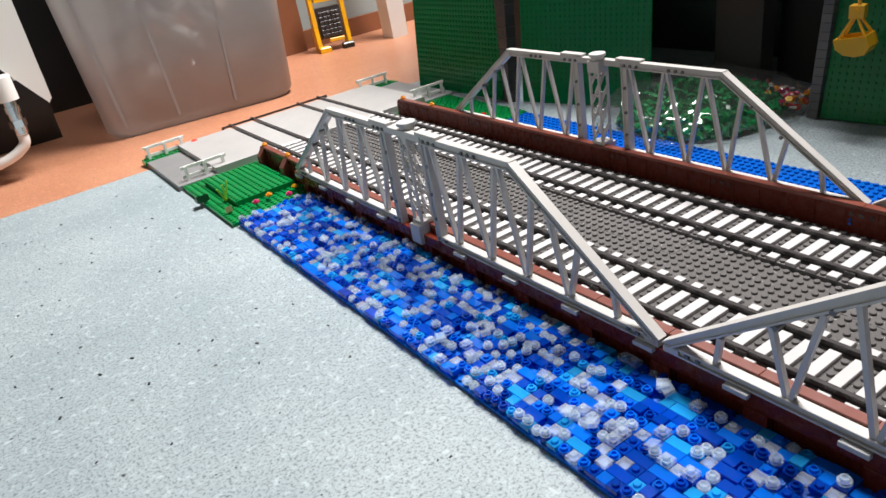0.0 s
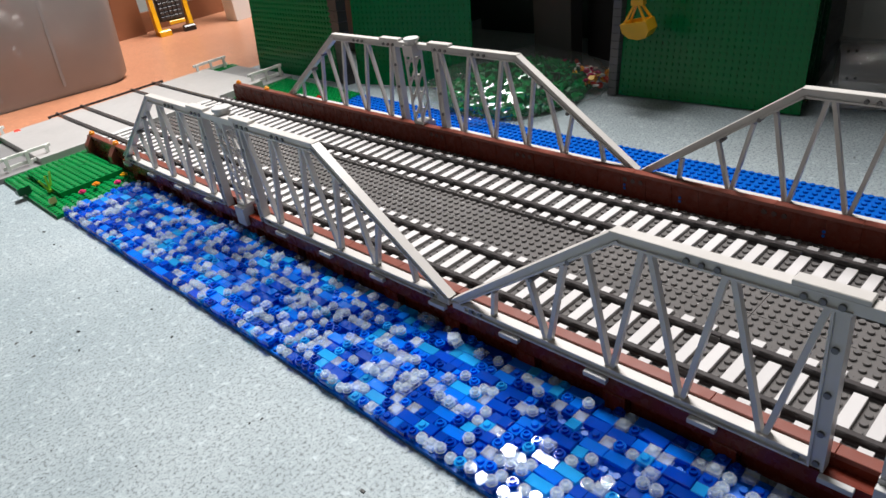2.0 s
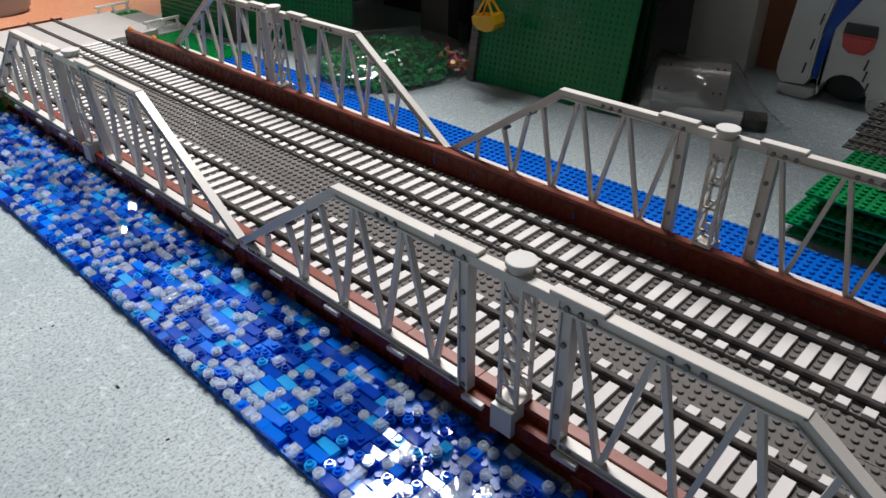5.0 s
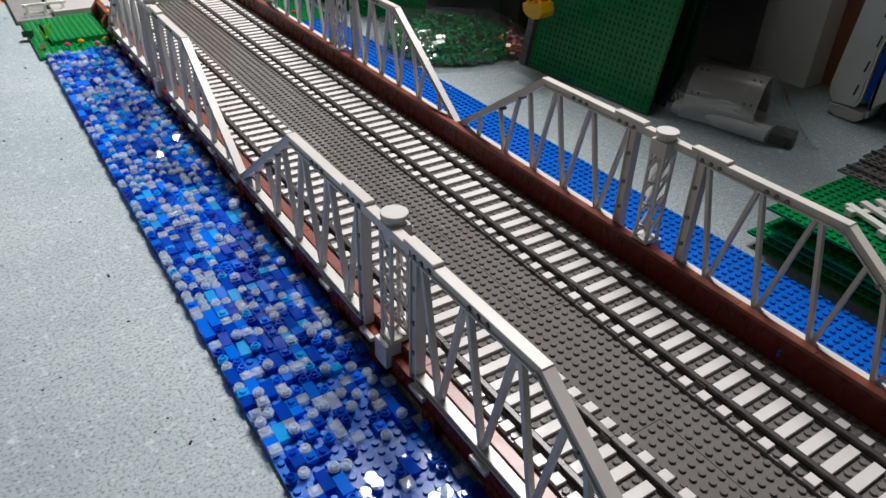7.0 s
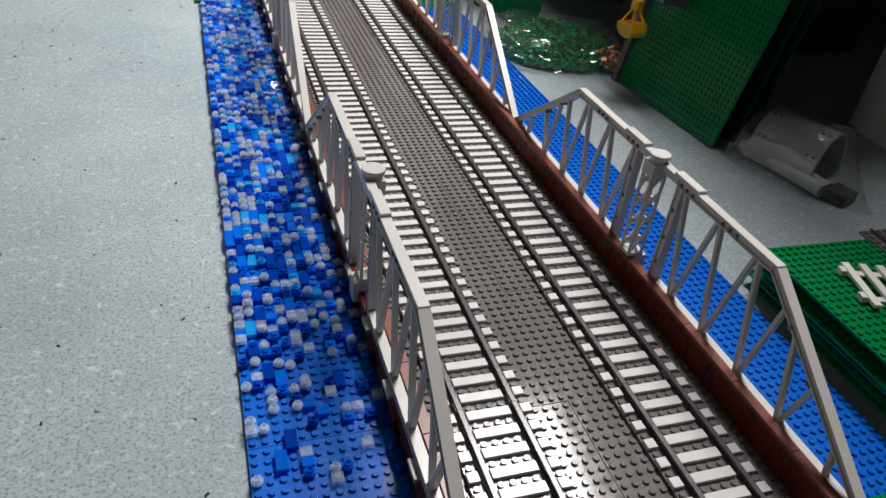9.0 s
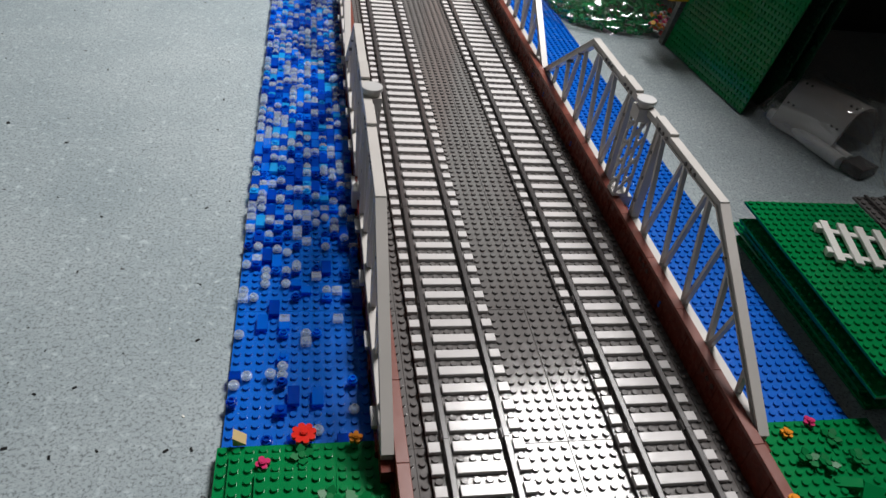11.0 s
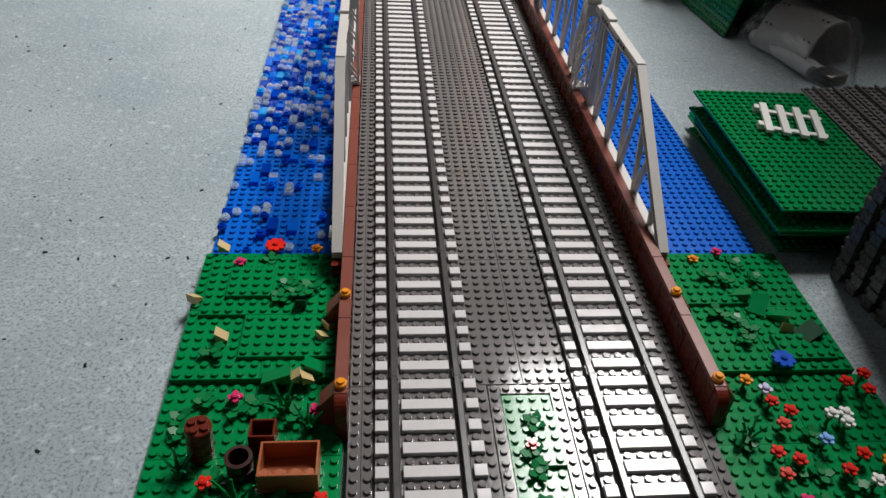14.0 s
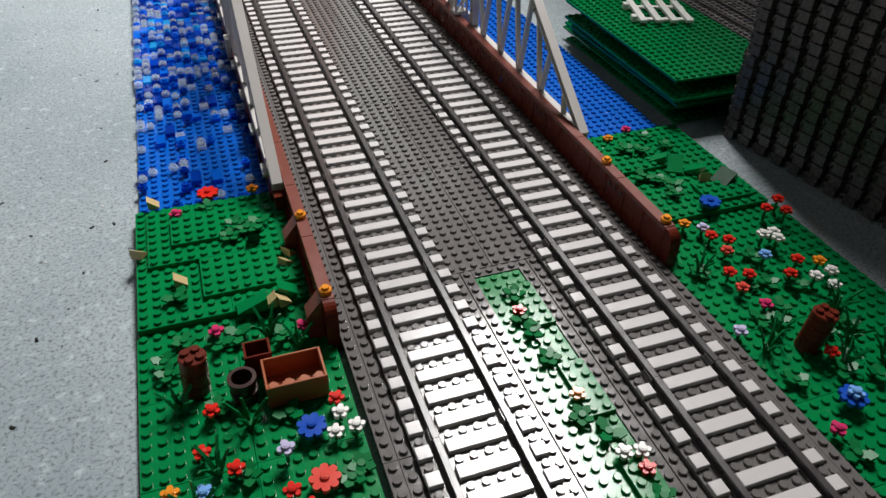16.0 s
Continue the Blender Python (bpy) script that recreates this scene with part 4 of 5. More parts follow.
# ---- tree stumps, crate, boxes and barrel ----
def stump(x, y, lean, h=0.0288):
    root = thing("tree_stump", "reddish-brown round-brick toy tree stump on the green bank", "toy stump", pose(x, y, TOP2 - 0.0016, lean[0], lean[1], 20), group="tree stumps")
    for k in range(3):
        b = Builder()
        b.cyl(0, 0, k * h / 3 + 0.0002, (k + 1) * h / 3 - 0.0002, 0.0075, 16, c=0.0006)
        part("round_brick", smooth(b.mesh("round_brick", BROWN)), root)
    for i in range(4):
        b = Builder()
        b.cyl(0, 0, h - 0.0004, h + 0.0017, 0.0024, 10, c=0.0003)
        part("stud", b.mesh("stud", BROWN), root, "", pose(0.0042 * math.cos(i * math.pi / 2 + 0.78), 0.0042 * math.sin(i * math.pi / 2 + 0.78), 0))
    return root


stump(-0.196, -0.046, (3, 4))
stump(0.154, -0.126, (3, 4))


def open_box(name, label, x0, x1, y0, y1, z0, z1, mat, wall=0.0014, studs=0, turn=0):
    b = Builder()
    w, d, h = (x1 - x0) / 2, (y1 - y0) / 2, z1 - z0
    b.box(-w, w, -d, d, 0, 0.002)
    b.box(-w, -w + wall, -d, d, 0.002, h, 0.0003)
    b.box(w - wall, w, -d, d, 0.002, h, 0.0003)
    b.box(-w + wall, w - wall, -d, -d + wall, 0.002, h, 0.0003)
    b.box(-w + wall, w - wall, d - wall, d, 0.002, h, 0.0003)
    for k in range(studs):
        xx = -w + (k + 0.5) * 2 * w / studs
        b.cyl(xx, -d + 0.0028, h - 0.0024, h - 0.0005, 0.0023, 10)
        b.box(xx - 0.003, xx + 0.003, -d + wall, -d + 0.0052, 0.002, h - 0.0024)
    return thing(name, label, "toy box", pose((x0 + x1) / 2, (y0 + y1) / 2, z0, 0, 0, turn), b.mesh(name, mat))


open_box("toy_crate", "open orange-brown plastic crate on the green bank", -0.160, -0.127, -0.073, -0.050, TOP2 + 0.0002, 0.0225, ORANGE_BROWN, studs=4)
open_box("toy_box", "small open dark brown plastic box behind the crate", -0.168, -0.153, -0.047, -0.034, TOP2 + 0.0002, 0.0225, BROWN)
barrel = thing("toy_barrel", "dark brown open plastic barrel beside the crate", "toy barrel", pose(-0.171, -0.060, TOP2 + 0.0002))
b = Builder()
ring(b, 0, 0, 0, 0.0162, 0.0068, 0.0057, 20)
part("body", smooth(b.mesh("body", BROWN_DARK)), barrel)
for z, r0 in ((0.0046, 0.0076), (0.0134, 0.0078)):
    bm = bmesh.new()
    seg = 20
    rows4 = [[bm.verts.new((rad * math.cos(2 * math.pi * k / seg), rad * math.sin(2 * math.pi * k / seg), zz)) for k in range(seg)] for rad, zz in ((r0, 0), (r0, 0.0026), (0.0060, 0.0026), (0.0060, 0))]
    for a in range(4):
        for k in range(seg):
            bm.faces.new((rows4[a][k], rows4[a][(k + 1) % seg], rows4[(a + 1) % 4][(k + 1) % seg], rows4[(a + 1) % 4][k]))
    part("hoop", bm_mesh("hoop", bm, BROWN_DARK, True), barrel, "", pose(0, 0, z))

# ---- level crossing at the far end ----
ROAD0, ROAD1 = Y_FAR + 0.002, 1.600
ZR = DECK + 0.0062
for x0, x1 in ((-0.180, -0.0885), (-0.0800, -0.0485), (-0.0405, 0.0405), (0.0485, 0.0800), (0.0885, 0.180)):
    b = Builder()
    b.box(x0, x1, ROAD0, ROAD1, 0.0003, ZR, 0.0004)
    thing("road_panel", "smooth light grey level-crossing panel between the rails", "road panel", me=b.mesh("road_panel", GREY_ROAD), group="road panels")
for x in (-10.5, -5.5, 5.5, 10.5):
    b = Builder()
    b.bar((x * S, ROAD0 - 0.002, DECK + 0.0065), (x * S, 1.618, DECK + 0.0065), 0.0034, 0.005)
    b.bar((x * S, ROAD0 - 0.002, 0.005), (x * S, 1.600, 0.005), 0.0066, 0.009)
    thing("rail_end", "dark plastic rail crossing the grey road", "toy rail", me=b.mesh("rail_end", RAIL), group="rail ends")
b = Builder()
b.bar((-0.100, 1.612, 0.0160), (0.100, 1.612, 0.0160), 0.003, 0.003)
for x in (-0.098, 0.098):
    b.bar((x, 1.612, 0.0), (x, 1.612, 0.0155), 0.0034, 0.0034)
thing("end_bar", "thin dark bar joining the rail ends at the crossing", "toy rail", me=b.mesh("end_bar", RAIL))
b = Builder()
for k in range(6):
    a0, a1 = math.pi * (k / 6 - 0.5), math.pi * ((k + 1) / 6 - 0.5)
    b.cyl(0, 0, 0.0045 + 0.0055 * math.sin(a0), 0.0045 + 0.0055 * math.sin(a1), 0.0062 * math.cos(a0) + 0.0002, 12, 0.0062 * math.cos(a1) + 0.0002)
thing("toy_shrub", "round orange-red plastic flower head beside the crossing", "toy plant", pose(-0.154, 1.592, 0.0085), smooth(b.mesh("toy_shrub", CORAL), 60))
for s in (-1, 1):
    b = Builder()
    x0, x1 = sorted((s * 0.180, s * 0.236))
    b.box(x0, x1, ROAD0, 1.586, 0.0003, 0.0072, 0.0004)
    thing("road_plate", "smooth dark grey road plate at the level crossing", "road plate", me=b.mesh("road_plate", abs_mat("mid_grey_road", (0.2, 0.2, 0.2), 0.4)), group="road plates")
    b = Builder()
    x0, x1 = sorted((s * 0.150, s * 0.238))
    b.box(x0, x1, 1.5875, 1.612, 0.0003, 0.0072)
    n0 = 10
    for i in range(n0):
        for j in range(3):
            b.stud(x0 + 0.006 + i * S, 1.5915 + j * S, 0.0072)
    thing("green_verge", "narrow green studded strip beside the crossing", "base plate", me=b.mesh("green_verge", GREEN_BRIGHT), group="green verges")


def crossing_fence(x, y, z, w=0.066, h=0.021):
    root = thing("toy_fence", "white plastic toy fence beside the level crossing", "toy fence", pose(x, y, z), group="crossing fences")
    for zz in (0.0030, h - 0.0050):
        b = Builder()
        b.box(-w / 2, w / 2, -0.0012, 0.0012, zz, zz + 0.0046, 0.0003)
        part("rail", b.mesh("rail", WHITE), root)
    for xx in (-w / 2 + 0.006, w / 2 - 0.006, 0.0):
        b = Builder()
        b.box(xx - 0.0022, xx + 0.0022, -0.0036, -0.0012, 0, h - 0.001)
        part("post", b.mesh("post", WHITE), root)


crossing_fence(-0.190, 1.426, 0.0073)
crossing_fence(-0.200, 1.600, 0.0075)
crossing_fence(0.190, 1.600, 0.0075)
crossing_fence(0.198, 1.426, 0.0073)

# ---- stack of plates with the white fence ----
STX, STY = 0.234, 0.146


def stacked(x, y, z, nx, ny, mat, label, turn=0, name="base_plate"):
    return thing(name, label, "base plate", pose(x, y, z, 0, 0, turn), plate_mesh(nx, ny, mat, name, 0.0022, 10), "stacked base plates")


for z, dx, dy, turn in ((0.0006, 0.012, 0.004, 0.4), (0.0115, 0.006, 0.012, -0.6), (0.0220, 0.004, -0.002, 0.5), (0.0330, -0.008, -0.012, -0.9)):
    stacked(STX + dx, STY + dy, z, 28, 27, GREEN, "green studded base plate in a loose stack on the floor", turn)
for k, z in enumerate((0.0047, 0.0156, 0.0261, 0.0371)):
    for i in range(4):
        b = Builder()
        b.box(0, 0.03, 0, 0.03, 0, (0.0067, 0.0063, 0.0068, 0.0108)[k], 0.0003)
        thing("spacer_brick", "dark grey brick between stacked base plates", "toy brick", pose(STX + 0.045 + 0.12 * (i % 2), STY + 0.03 + 0.13 * (i // 2), z), b.mesh("spacer_brick", GREY_DARK), "spacer bricks")
stacked(STX - 0.005, STY - 0.005, 0.0480, 15, 27, GREEN, "bright green studded base plate on top of the stack", -0.8)
for k in range(3):
    gx, gy, gz = STX + 0.118 + 0.050 * k, STY - 0.002 + 0.004 * k, 0.0482 + 0.001 * k
    stacked(gx, gy, gz, 6, 28, GREY_DARK, "dark grey studded plate beside the green plate on the stack", -0.8, "grey_plate")
    b = Builder()
    for xx in (0.012, 0.034):
        b.box(xx - 0.0015, xx + 0.0015, 0, 0.223, 0.0040, 0.0056, 0.0003)
    thing("grey_strip", "dark grey plastic strip lying on the grey plates", "toy rail", pose(gx, gy, gz, 0, 0, -0.8), b.mesh("grey_strip", CHARCOAL), "grey strips")
fence = thing("picket_fence", "white plastic picket fence lying on the green base plate", "toy fence", pose(0.267, 0.262, 0.0520, 0, 0, -17))
for k in range(4):
    b = Builder()
    b.box(k * 0.0158, k * 0.0158 + 0.0070, 0, 0.060, 0.0021, 0.0052, 0.0004)
    part("picket", b.mesh("picket", WHITE), fence)
for y in (0.010, 0.046):
    b = Builder()
    b.box(-0.004, 0.0585, y, y + 0.0062, 0, 0.0022, 0.0003)
    b.box(-0.006, -0.001, y - 0.001, y + 0.0072, 0, 0.0055, 0.0004)
    part("crossbar", b.mesh("crossbar", WHITE), fence)

# ---- tall pile of dark track plates ----
root = thing("track_pile", "tall pile of dark grey toy track plates on the floor", "track pile", pose(0.282, 0.125, 0, 0, 0, 9))
LAYER = 0.0098
b = Builder()
b.box(0.002, 0.198, -0.618, -0.002, 0, 0.0094)
for j in range(34):
    y = -0.016 - j * 0.0178
    b.box(-0.0060, 0.003, y, y + 0.0098, 0.0006, 0.0090, 0.0005)
    b.box(-0.0040, 0.003, y + 0.0098, y + 0.0128, 0.0056, 0.0084, 0.0004)
    b.cyl(0, y + 0.0150, 0.0016, 0.0058, 0.0019, 8)
for i in range(11):
    x = 0.004 + i * 0.0178
    b.box(x, x + 0.0098, -0.003, 0.0036, 0.0010, 0.0086, 0.0005)
    b.cyl(x + 0.0138, 0.001, 0.0016, 0.0066, 0.0028, 8)
layer_me = b.mesh("track_layer", DARK_STACK)
for k in range(30):
    part("track_layer", layer_me, root, "", pose(rng.uniform(-0.0008, 0.0008), rng.uniform(-0.0012, 0.0012), k * LAYER + 0.0003, 0, 0, rng.uniform(-0.15, 0.15)))

# ---- standing green base plates ----
LEAN3 = 12


def standing(x0, y0, x1, y1, lean, h_studs, mat, label, z=0.001, back=0.0):
    """A base plate standing on edge from (x0, y0) to (x1, y1), studs towards the bridge, top leaning away by lean degrees."""
    d = Vector((x1 - x0, y1 - y0, 0))
    n = round(d.length / S)
    turn = math.degrees(math.atan2(d.y, d.x))
    m = pose(x0, y0, z, 0, 0, turn) @ pose(0, back, 0, 90 + lean * -1, 0, 0)
    me = plate_mesh(n, h_studs, mat, "standing_base_plate", 0.0024, 8)
    return thing("standing_base_plate", label, "base plate", m, me, "standing base plates")


standing(0.3755, 0.857, 0.3905, 0.637, LEAN3, 34, GREEN_PANEL, "bright green studded base plate standing on edge")
standing(0.445, 0.865, 0.452, 0.640, 9, 40, GREEN_DARK, "dark green base plate standing behind another")
standing(0.420, 0.865, 0.432, 0.642, 9, 36, GREEN_DARK, "dark green base plate standing behind another")
standing(0.252, 1.532, 0.256, 1.300, 6, 44, GREEN, "green studded base plate standing on edge")
standing(0.266, 1.262, 0.318, 1.062, 7, 44, GREEN, "green studded base plate standing on edge")
for (x, y, w, hh, lab) in ((0.262, 1.292, 0.030, 0.36, "dark grey plastic beam between the standing base plates"),):
    beam = thing("grey_beam", lab, "toy beam", pose(x, y, 0.0005, 0, 4, -10))
    for k in range(22):
        b = Builder()
        b.box(-0.008, 0.008, -w / 2, w / 2, k * 0.0162, k * 0.0162 + 0.0156, 0.0005)
        if k % 2 == 0:
            b.box(-0.0084, -0.008, -0.005, 0.005, k * 0.0162 + 0.004, k * 0.0162 + 0.011)
        part("beam_brick", b.mesh("beam_brick", CHARCOAL), beam)
crane = thing("crane_post", "grey plastic post at the edge of the green base plate", "toy beam", pose(0.374, 0.864, 0.0005, 0, 9, 0))
for k in range(14):
    b = Builder()
    b.box(-0.006, 0.008, -0.006, 0.006, k * 0.0098, k * 0.0098 + 0.0094, 0.0004)
    part("beam_brick", b.mesh("beam_brick", GREY_DARK), crane)
b = Builder()
b.box(-0.04, 0.0, -0.09, 0.006, 0.138, 0.155, 0.0005)
part("arm", b.mesh("arm", GREY_DARK), crane)
bucket = thing("crane_bucket", "yellow plastic crane grab bucket hanging from a grey arm", "toy bucket", pose(0.340, 0.806, 0.089, 0, 0, 8) @ Matrix.Scale(0.8, 4))
b = Builder()
prof = [(-0.016, 0.026), (-0.021, 0.012), (-0.016, 0.002), (-0.004, -0.001), (0.010, 0.001), (0.020, 0.008), (0.023, 0.020), (0.019, 0.021), (0.016, 0.011), (0.008, 0.005), (-0.004, 0.003), (-0.013, 0.005), (-0.017, 0.013), (-0.012, 0.025)]
b.poly([(-0.014, y, z) for y, z in prof], (0.028, 0, 0))
part("shell", b.mesh("shell", YELLOW), bucket)
for s in (-1, 1):
    b = Builder()
    b.poly([(s * 0.0145, y, z) for y, z in prof[:7]], (s * 0.0015, 0, 0))
    b.bar((s * 0.012, -0.014, 0.024), (s * 0.004, 0.0, 0.048), 0.003, 0.003)
    b.bar((s * 0.012, 0.018, 0.020), (s * 0.004, 0.004, 0.048), 0.003, 0.003)
    part("cheek", b.mesh("cheek", YELLOW), bucket)
b = Builder()
b.box(-0.006, 0.006, -0.008, 0.010, 0.045, 0.062, 0.001)
b.cyl(0, 0, -0.009, 0.009, 0.004, 12, m=pose(0, 0.001, 0.054, 0, 90, 0))
b.box(-0.002, 0.002, -0.002, 0.002, 0.060, 0.082)
part("hanger", b.mesh("hanger", YELLOW), bucket)


# ---- bags ----
def bag_film(name, cx, cy, rx, ry, h, turn, seed, peak=0.0):
    """A crumpled film over a heap, closed below."""
    bm = bmesh.new()
    bmesh.ops.create_icosphere(bm, subdivisions=5, radius=1.0)
    for v in bm.verts:
        p = v.co.copy()
        sx = math.copysign(abs(p.x) ** 0.58, p.x)
        sy = math.copysign(abs(p.y) ** 0.58, p.y)
        crumple = 0.09 * noise.noise(Vector((p.x * 3 + seed, p.y * 3, p.z * 3))) + 0.05 * noise.noise(Vector((p.x * 9 + seed, p.y * 9, p.z * 9)))
        z = max(p.z, -0.35) + 0.35
        edge = 1.0 + crumple
        v.co = Vector((sx * rx * edge, sy * ry * edge, h * (z / 1.35) * (1 + crumple + peak * math.cos(2 * math.atan2(p.y, p.x))) + 0.0012))
    return bm_mesh(name, bm, FILM, True)


def pick(mats, n, cx, rx, ry, h, seed, size=0.006):
    """A heap of small pieces under a dome, sorted by material."""
    r = random.Random(seed)
    out = {m: Builder() for m in mats}
    for k in range(n):
        m = r.choice(mats)
        a, q = r.uniform(0, 6.283), math.sqrt(r.random())
        x, y = rx * q * math.cos(a) * 0.9, ry * q * math.sin(a) * 0.9
        z = r.uniform(0.15, 0.86) * h * math.sqrt(max(1 - q * q, 0.02)) + 0.004
        b = out[m]
        n0 = len(b.v)
        s = size * r.uniform(0.5, 1.5)
        if r.random() < 0.5:
            b.cyl(0, 0, 0, s * 0.5, s * 0.8, 7)
        else:
            b.box(-s, s, -s * 0.5, s * 0.5, -s * 0.25, s * 0.25)
        mm = pose(x, y, max(z, s), r.uniform(0, 360), r.uniform(0, 360), r.uniform(0, 360))
        b.v[n0:] = [tuple(mm @ Vector(v)) for v in b.v[n0:]]
    return out


GB = pose(0.322, 0.985, 0.0, 0, 0, -15)
bag = thing("parts_bag", "clear plastic bag full of green toy plants and flowers", "plastic bag", GB)
part("film", bag_film("film", 0, 0, 0.116, 0.106, 0.046, 0, 3.1), bag, "shiny clear crumpled film")
for m, b in pick([GREEN_LEAF, GREEN, GREEN_LEAF, GREEN_BRIGHT, GREEN_DARK, GREEN_LEAF, GREEN_LEAF, GREEN, GREEN_BRIGHT, GREEN_BRIGHT, GREEN_BRIGHT, GREEN_LEAF, GREEN], 3000, 0, 0.112, 0.102, 0.041, 5, 0.0062).items():
    tagged(part("loose_parts", b.mesh("loose_parts", m), bag), kind="stuff")
r = random.Random(9)
for m in (ORANGE, WHITE, CORAL, YELLOW, PINK):
    b = Builder()
    for k in range(24):
        n0 = len(b.v)
        b.cyl(0, 0, 0, 0.002, 0.0042, 8)
        mm = pose(r.uniform(0.060, 0.098), r.uniform(-0.085, 0.01), r.uniform(0.008, 0.026), r.uniform(-60, 60), r.uniform(-60, 60), 0)
        b.v[n0:] = [tuple(mm @ Vector(v)) for v in b.v[n0:]]
    tagged(part("loose_flowers", b.mesh("loose_flowers", m), bag), kind="stuff")

bag = thing("roof_bag", "clear plastic bag holding curved grey toy panels", "plastic bag", pose(0.474, 0.583, 0.0, 0, 0, -68))
# the film: arched sections along the bag, drawn out to a flat corner
SECT_BAG = ((-0.076, -0.026, 0.012, 0.004), (-0.066, -0.020, 0.034, 0.022), (-0.050, -0.004, 0.058, 0.058), (-0.044, 0.0, 0.061, 0.0645), (-0.015, -0.002, 0.062, 0.0635),
            (0.015, -0.003, 0.063, 0.064), (0.044, -0.002, 0.061, 0.0645), (0.052, -0.006, 0.057, 0.058), (0.072, -0.016, 0.042, 0.034), (0.092, -0.026, 0.024, 0.016), (0.112, -0.035, 0.008, 0.005), (0.121, -0.037, 0.003, 0.003))
b = Builder()
na = 22
for i, (x, yc, hw, hh) in enumerate(SECT_BAG):
    for k in range(na):
        a = math.pi * k / (na - 1)
        fold = 1 + 0.035 * math.sin(k * 2.3 + i * 1.7) + 0.03 * math.sin(k * 0.9 - i * 2.9)
        b.v.append((x + 0.002 * math.sin(k * 1.9 + i), yc - hw * fold * math.copysign(abs(math.cos(a)) ** 0.8, math.cos(a)), 0.0008 + hh * fold * math.sin(a) ** 0.9))
for i in range(len(SECT_BAG) - 1):
    b.f += [(i * na + k, i * na + k + 1, (i + 1) * na + k + 1, (i + 1) * na + k) for k in range(na - 1)]
part("film", smooth(b.mesh("film", FILM), 60), bag, "shiny clear crumpled film")
PANEL_GREY = abs_mat("dull_grey_panel_plastic", (0.27, 0.255, 0.245), 0.32)
b = Builder()
arc = [(-0.048, 0.006), (-0.042, 0.022), (-0.032, 0.043), (-0.022, 0.055), (-0.010, 0.0595), (0.004, 0.060), (0.018, 0.057), (0.030, 0.047), (0.040, 0.030), (0.047, 0.006)]
outl = [(-0.043, y, z) for y, z in arc] + [(-0.043, y * 0.92, z - 0.0035) for y, z in reversed(arc)]
b.poly(outl, (0.086, 0, 0))
panel = part("curved_panel", smooth(b.mesh("curved_panel", PANEL_GREY), 30), bag, "curved light grey panel")
for x in (-0.036, -0.028, 0.028, 0.036):
    for y, z, tilt_ in ((-0.0365, 0.0355, 64), (-0.014, 0.0590, 20)):
        b = Builder()
        b.cyl(0, 0, -0.0010, 0.0006, 0.0016, 8)
        part("pin_hole", b.mesh("pin_hole", CHARCOAL), panel, "dark pin hole", pose(x, y, z, tilt_, 0, 0))
for y0, y1, z, rr in ((-0.029, -0.053, 0.0095, 0.0085), (-0.012, -0.036, 0.0085, 0.0075)):
    b = Builder()
    p0, p1 = Vector((-0.055, y0, z)), Vector((0.066, y1, z))
    mm = Matrix.Translation(p0) @ (p1 - p0).to_track_quat("Z", "Y").to_matrix().to_4x4()
    b.cyl(0, 0, 0, (p1 - p0).length, rr, 16, c=0.0006, m=mm)
    part("tube", smooth(b.mesh("tube", GREY_LIGHT)), bag, "light grey plastic tube")
b = Builder()
b.box(0.067, 0.094, -0.052, -0.020, 0.002, 0.014, 0.001)
part("dark_brick", b.mesh("dark_brick", CHARCOAL), bag, "dark brick")

# ---- storage tub ----
TUBM = pose(-0.066, 1.800, -0.0020, 0, 0, -9.0) @ Matrix.Diagonal((1.06, 1.0, 1.0, 1.0))
tub = thing("storage_tub", "large frosted grey plastic storage tub on the orange floor", "storage tub", TUBM)


def tub_ring(w, d, r, z, seg=6):
    pts = []
    for cx, cy, a0 in ((w - r, r, -90), (w - r, d - r, 0), (-w + r, d - r, 90), (-w + r, r, 180)):
        for i in range(seg + 1):
            a = radians(a0 + 90 * i / seg)
            pts.append((cx + r * math.cos(a), cy + r * math.sin(a), z))
    return pts


b = Builder()
levels = [(0.160, 0.40, 0.04, 0.0, 0.006), (0.170, 0.41, 0.045, 0.012, 0.0), (0.183, 0.425, 0.045, 0.22, -0.012), (0.196, 0.44, 0.045, 0.43, -0.022), (0.208, 0.455, 0.045, 0.44, -0.03), (0.208, 0.455, 0.045, 0.46, -0.03)]
rows_ = [[(x, y + o, z) for x, y, z in tub_ring(w, d, r, z)] for w, d, r, z, o in levels]
k = len(rows_[0])
for row in rows_:
    b.v += row
for i in range(len(rows_) - 1):
    for j in range(k):
        b.f.append((i * k + j, i * k + (j + 1) % k, (i + 1) * k + (j + 1) % k, (i + 1) * k + j))
b.f.append(tuple(reversed(range(k))))
part("shell", smooth(b.mesh("shell", TUB), 50), tub)
for xx, tilt_ in ((-0.135, -4), (-0.045, -2.5), (0.055, 2.5)):
    b = Builder()
    b.box(-0.0025, 0.0025, -0.003, 0.0, 0.02, 0.42, 0.0005)
    part("rib", b.mesh("rib", TUB), tub, "", pose(xx, 0.001, 0, 2.6, tilt_, 0))
content = pick([ORANGE_BROWN, GREY_MID, GREY_MID, CHARCOAL, BROWN_TOP, GREY_LIGHT, BROWN_TOP, GREY_DARK], 420, 0, 0.13, 0.15, 0.36, 21, 0.022)
for m, bb in content.items():
    tagged(part("toy_parts", bb.mesh("toy_parts", m), tub, "", pose(0, 0.21, 0.01)), kind="stuff")

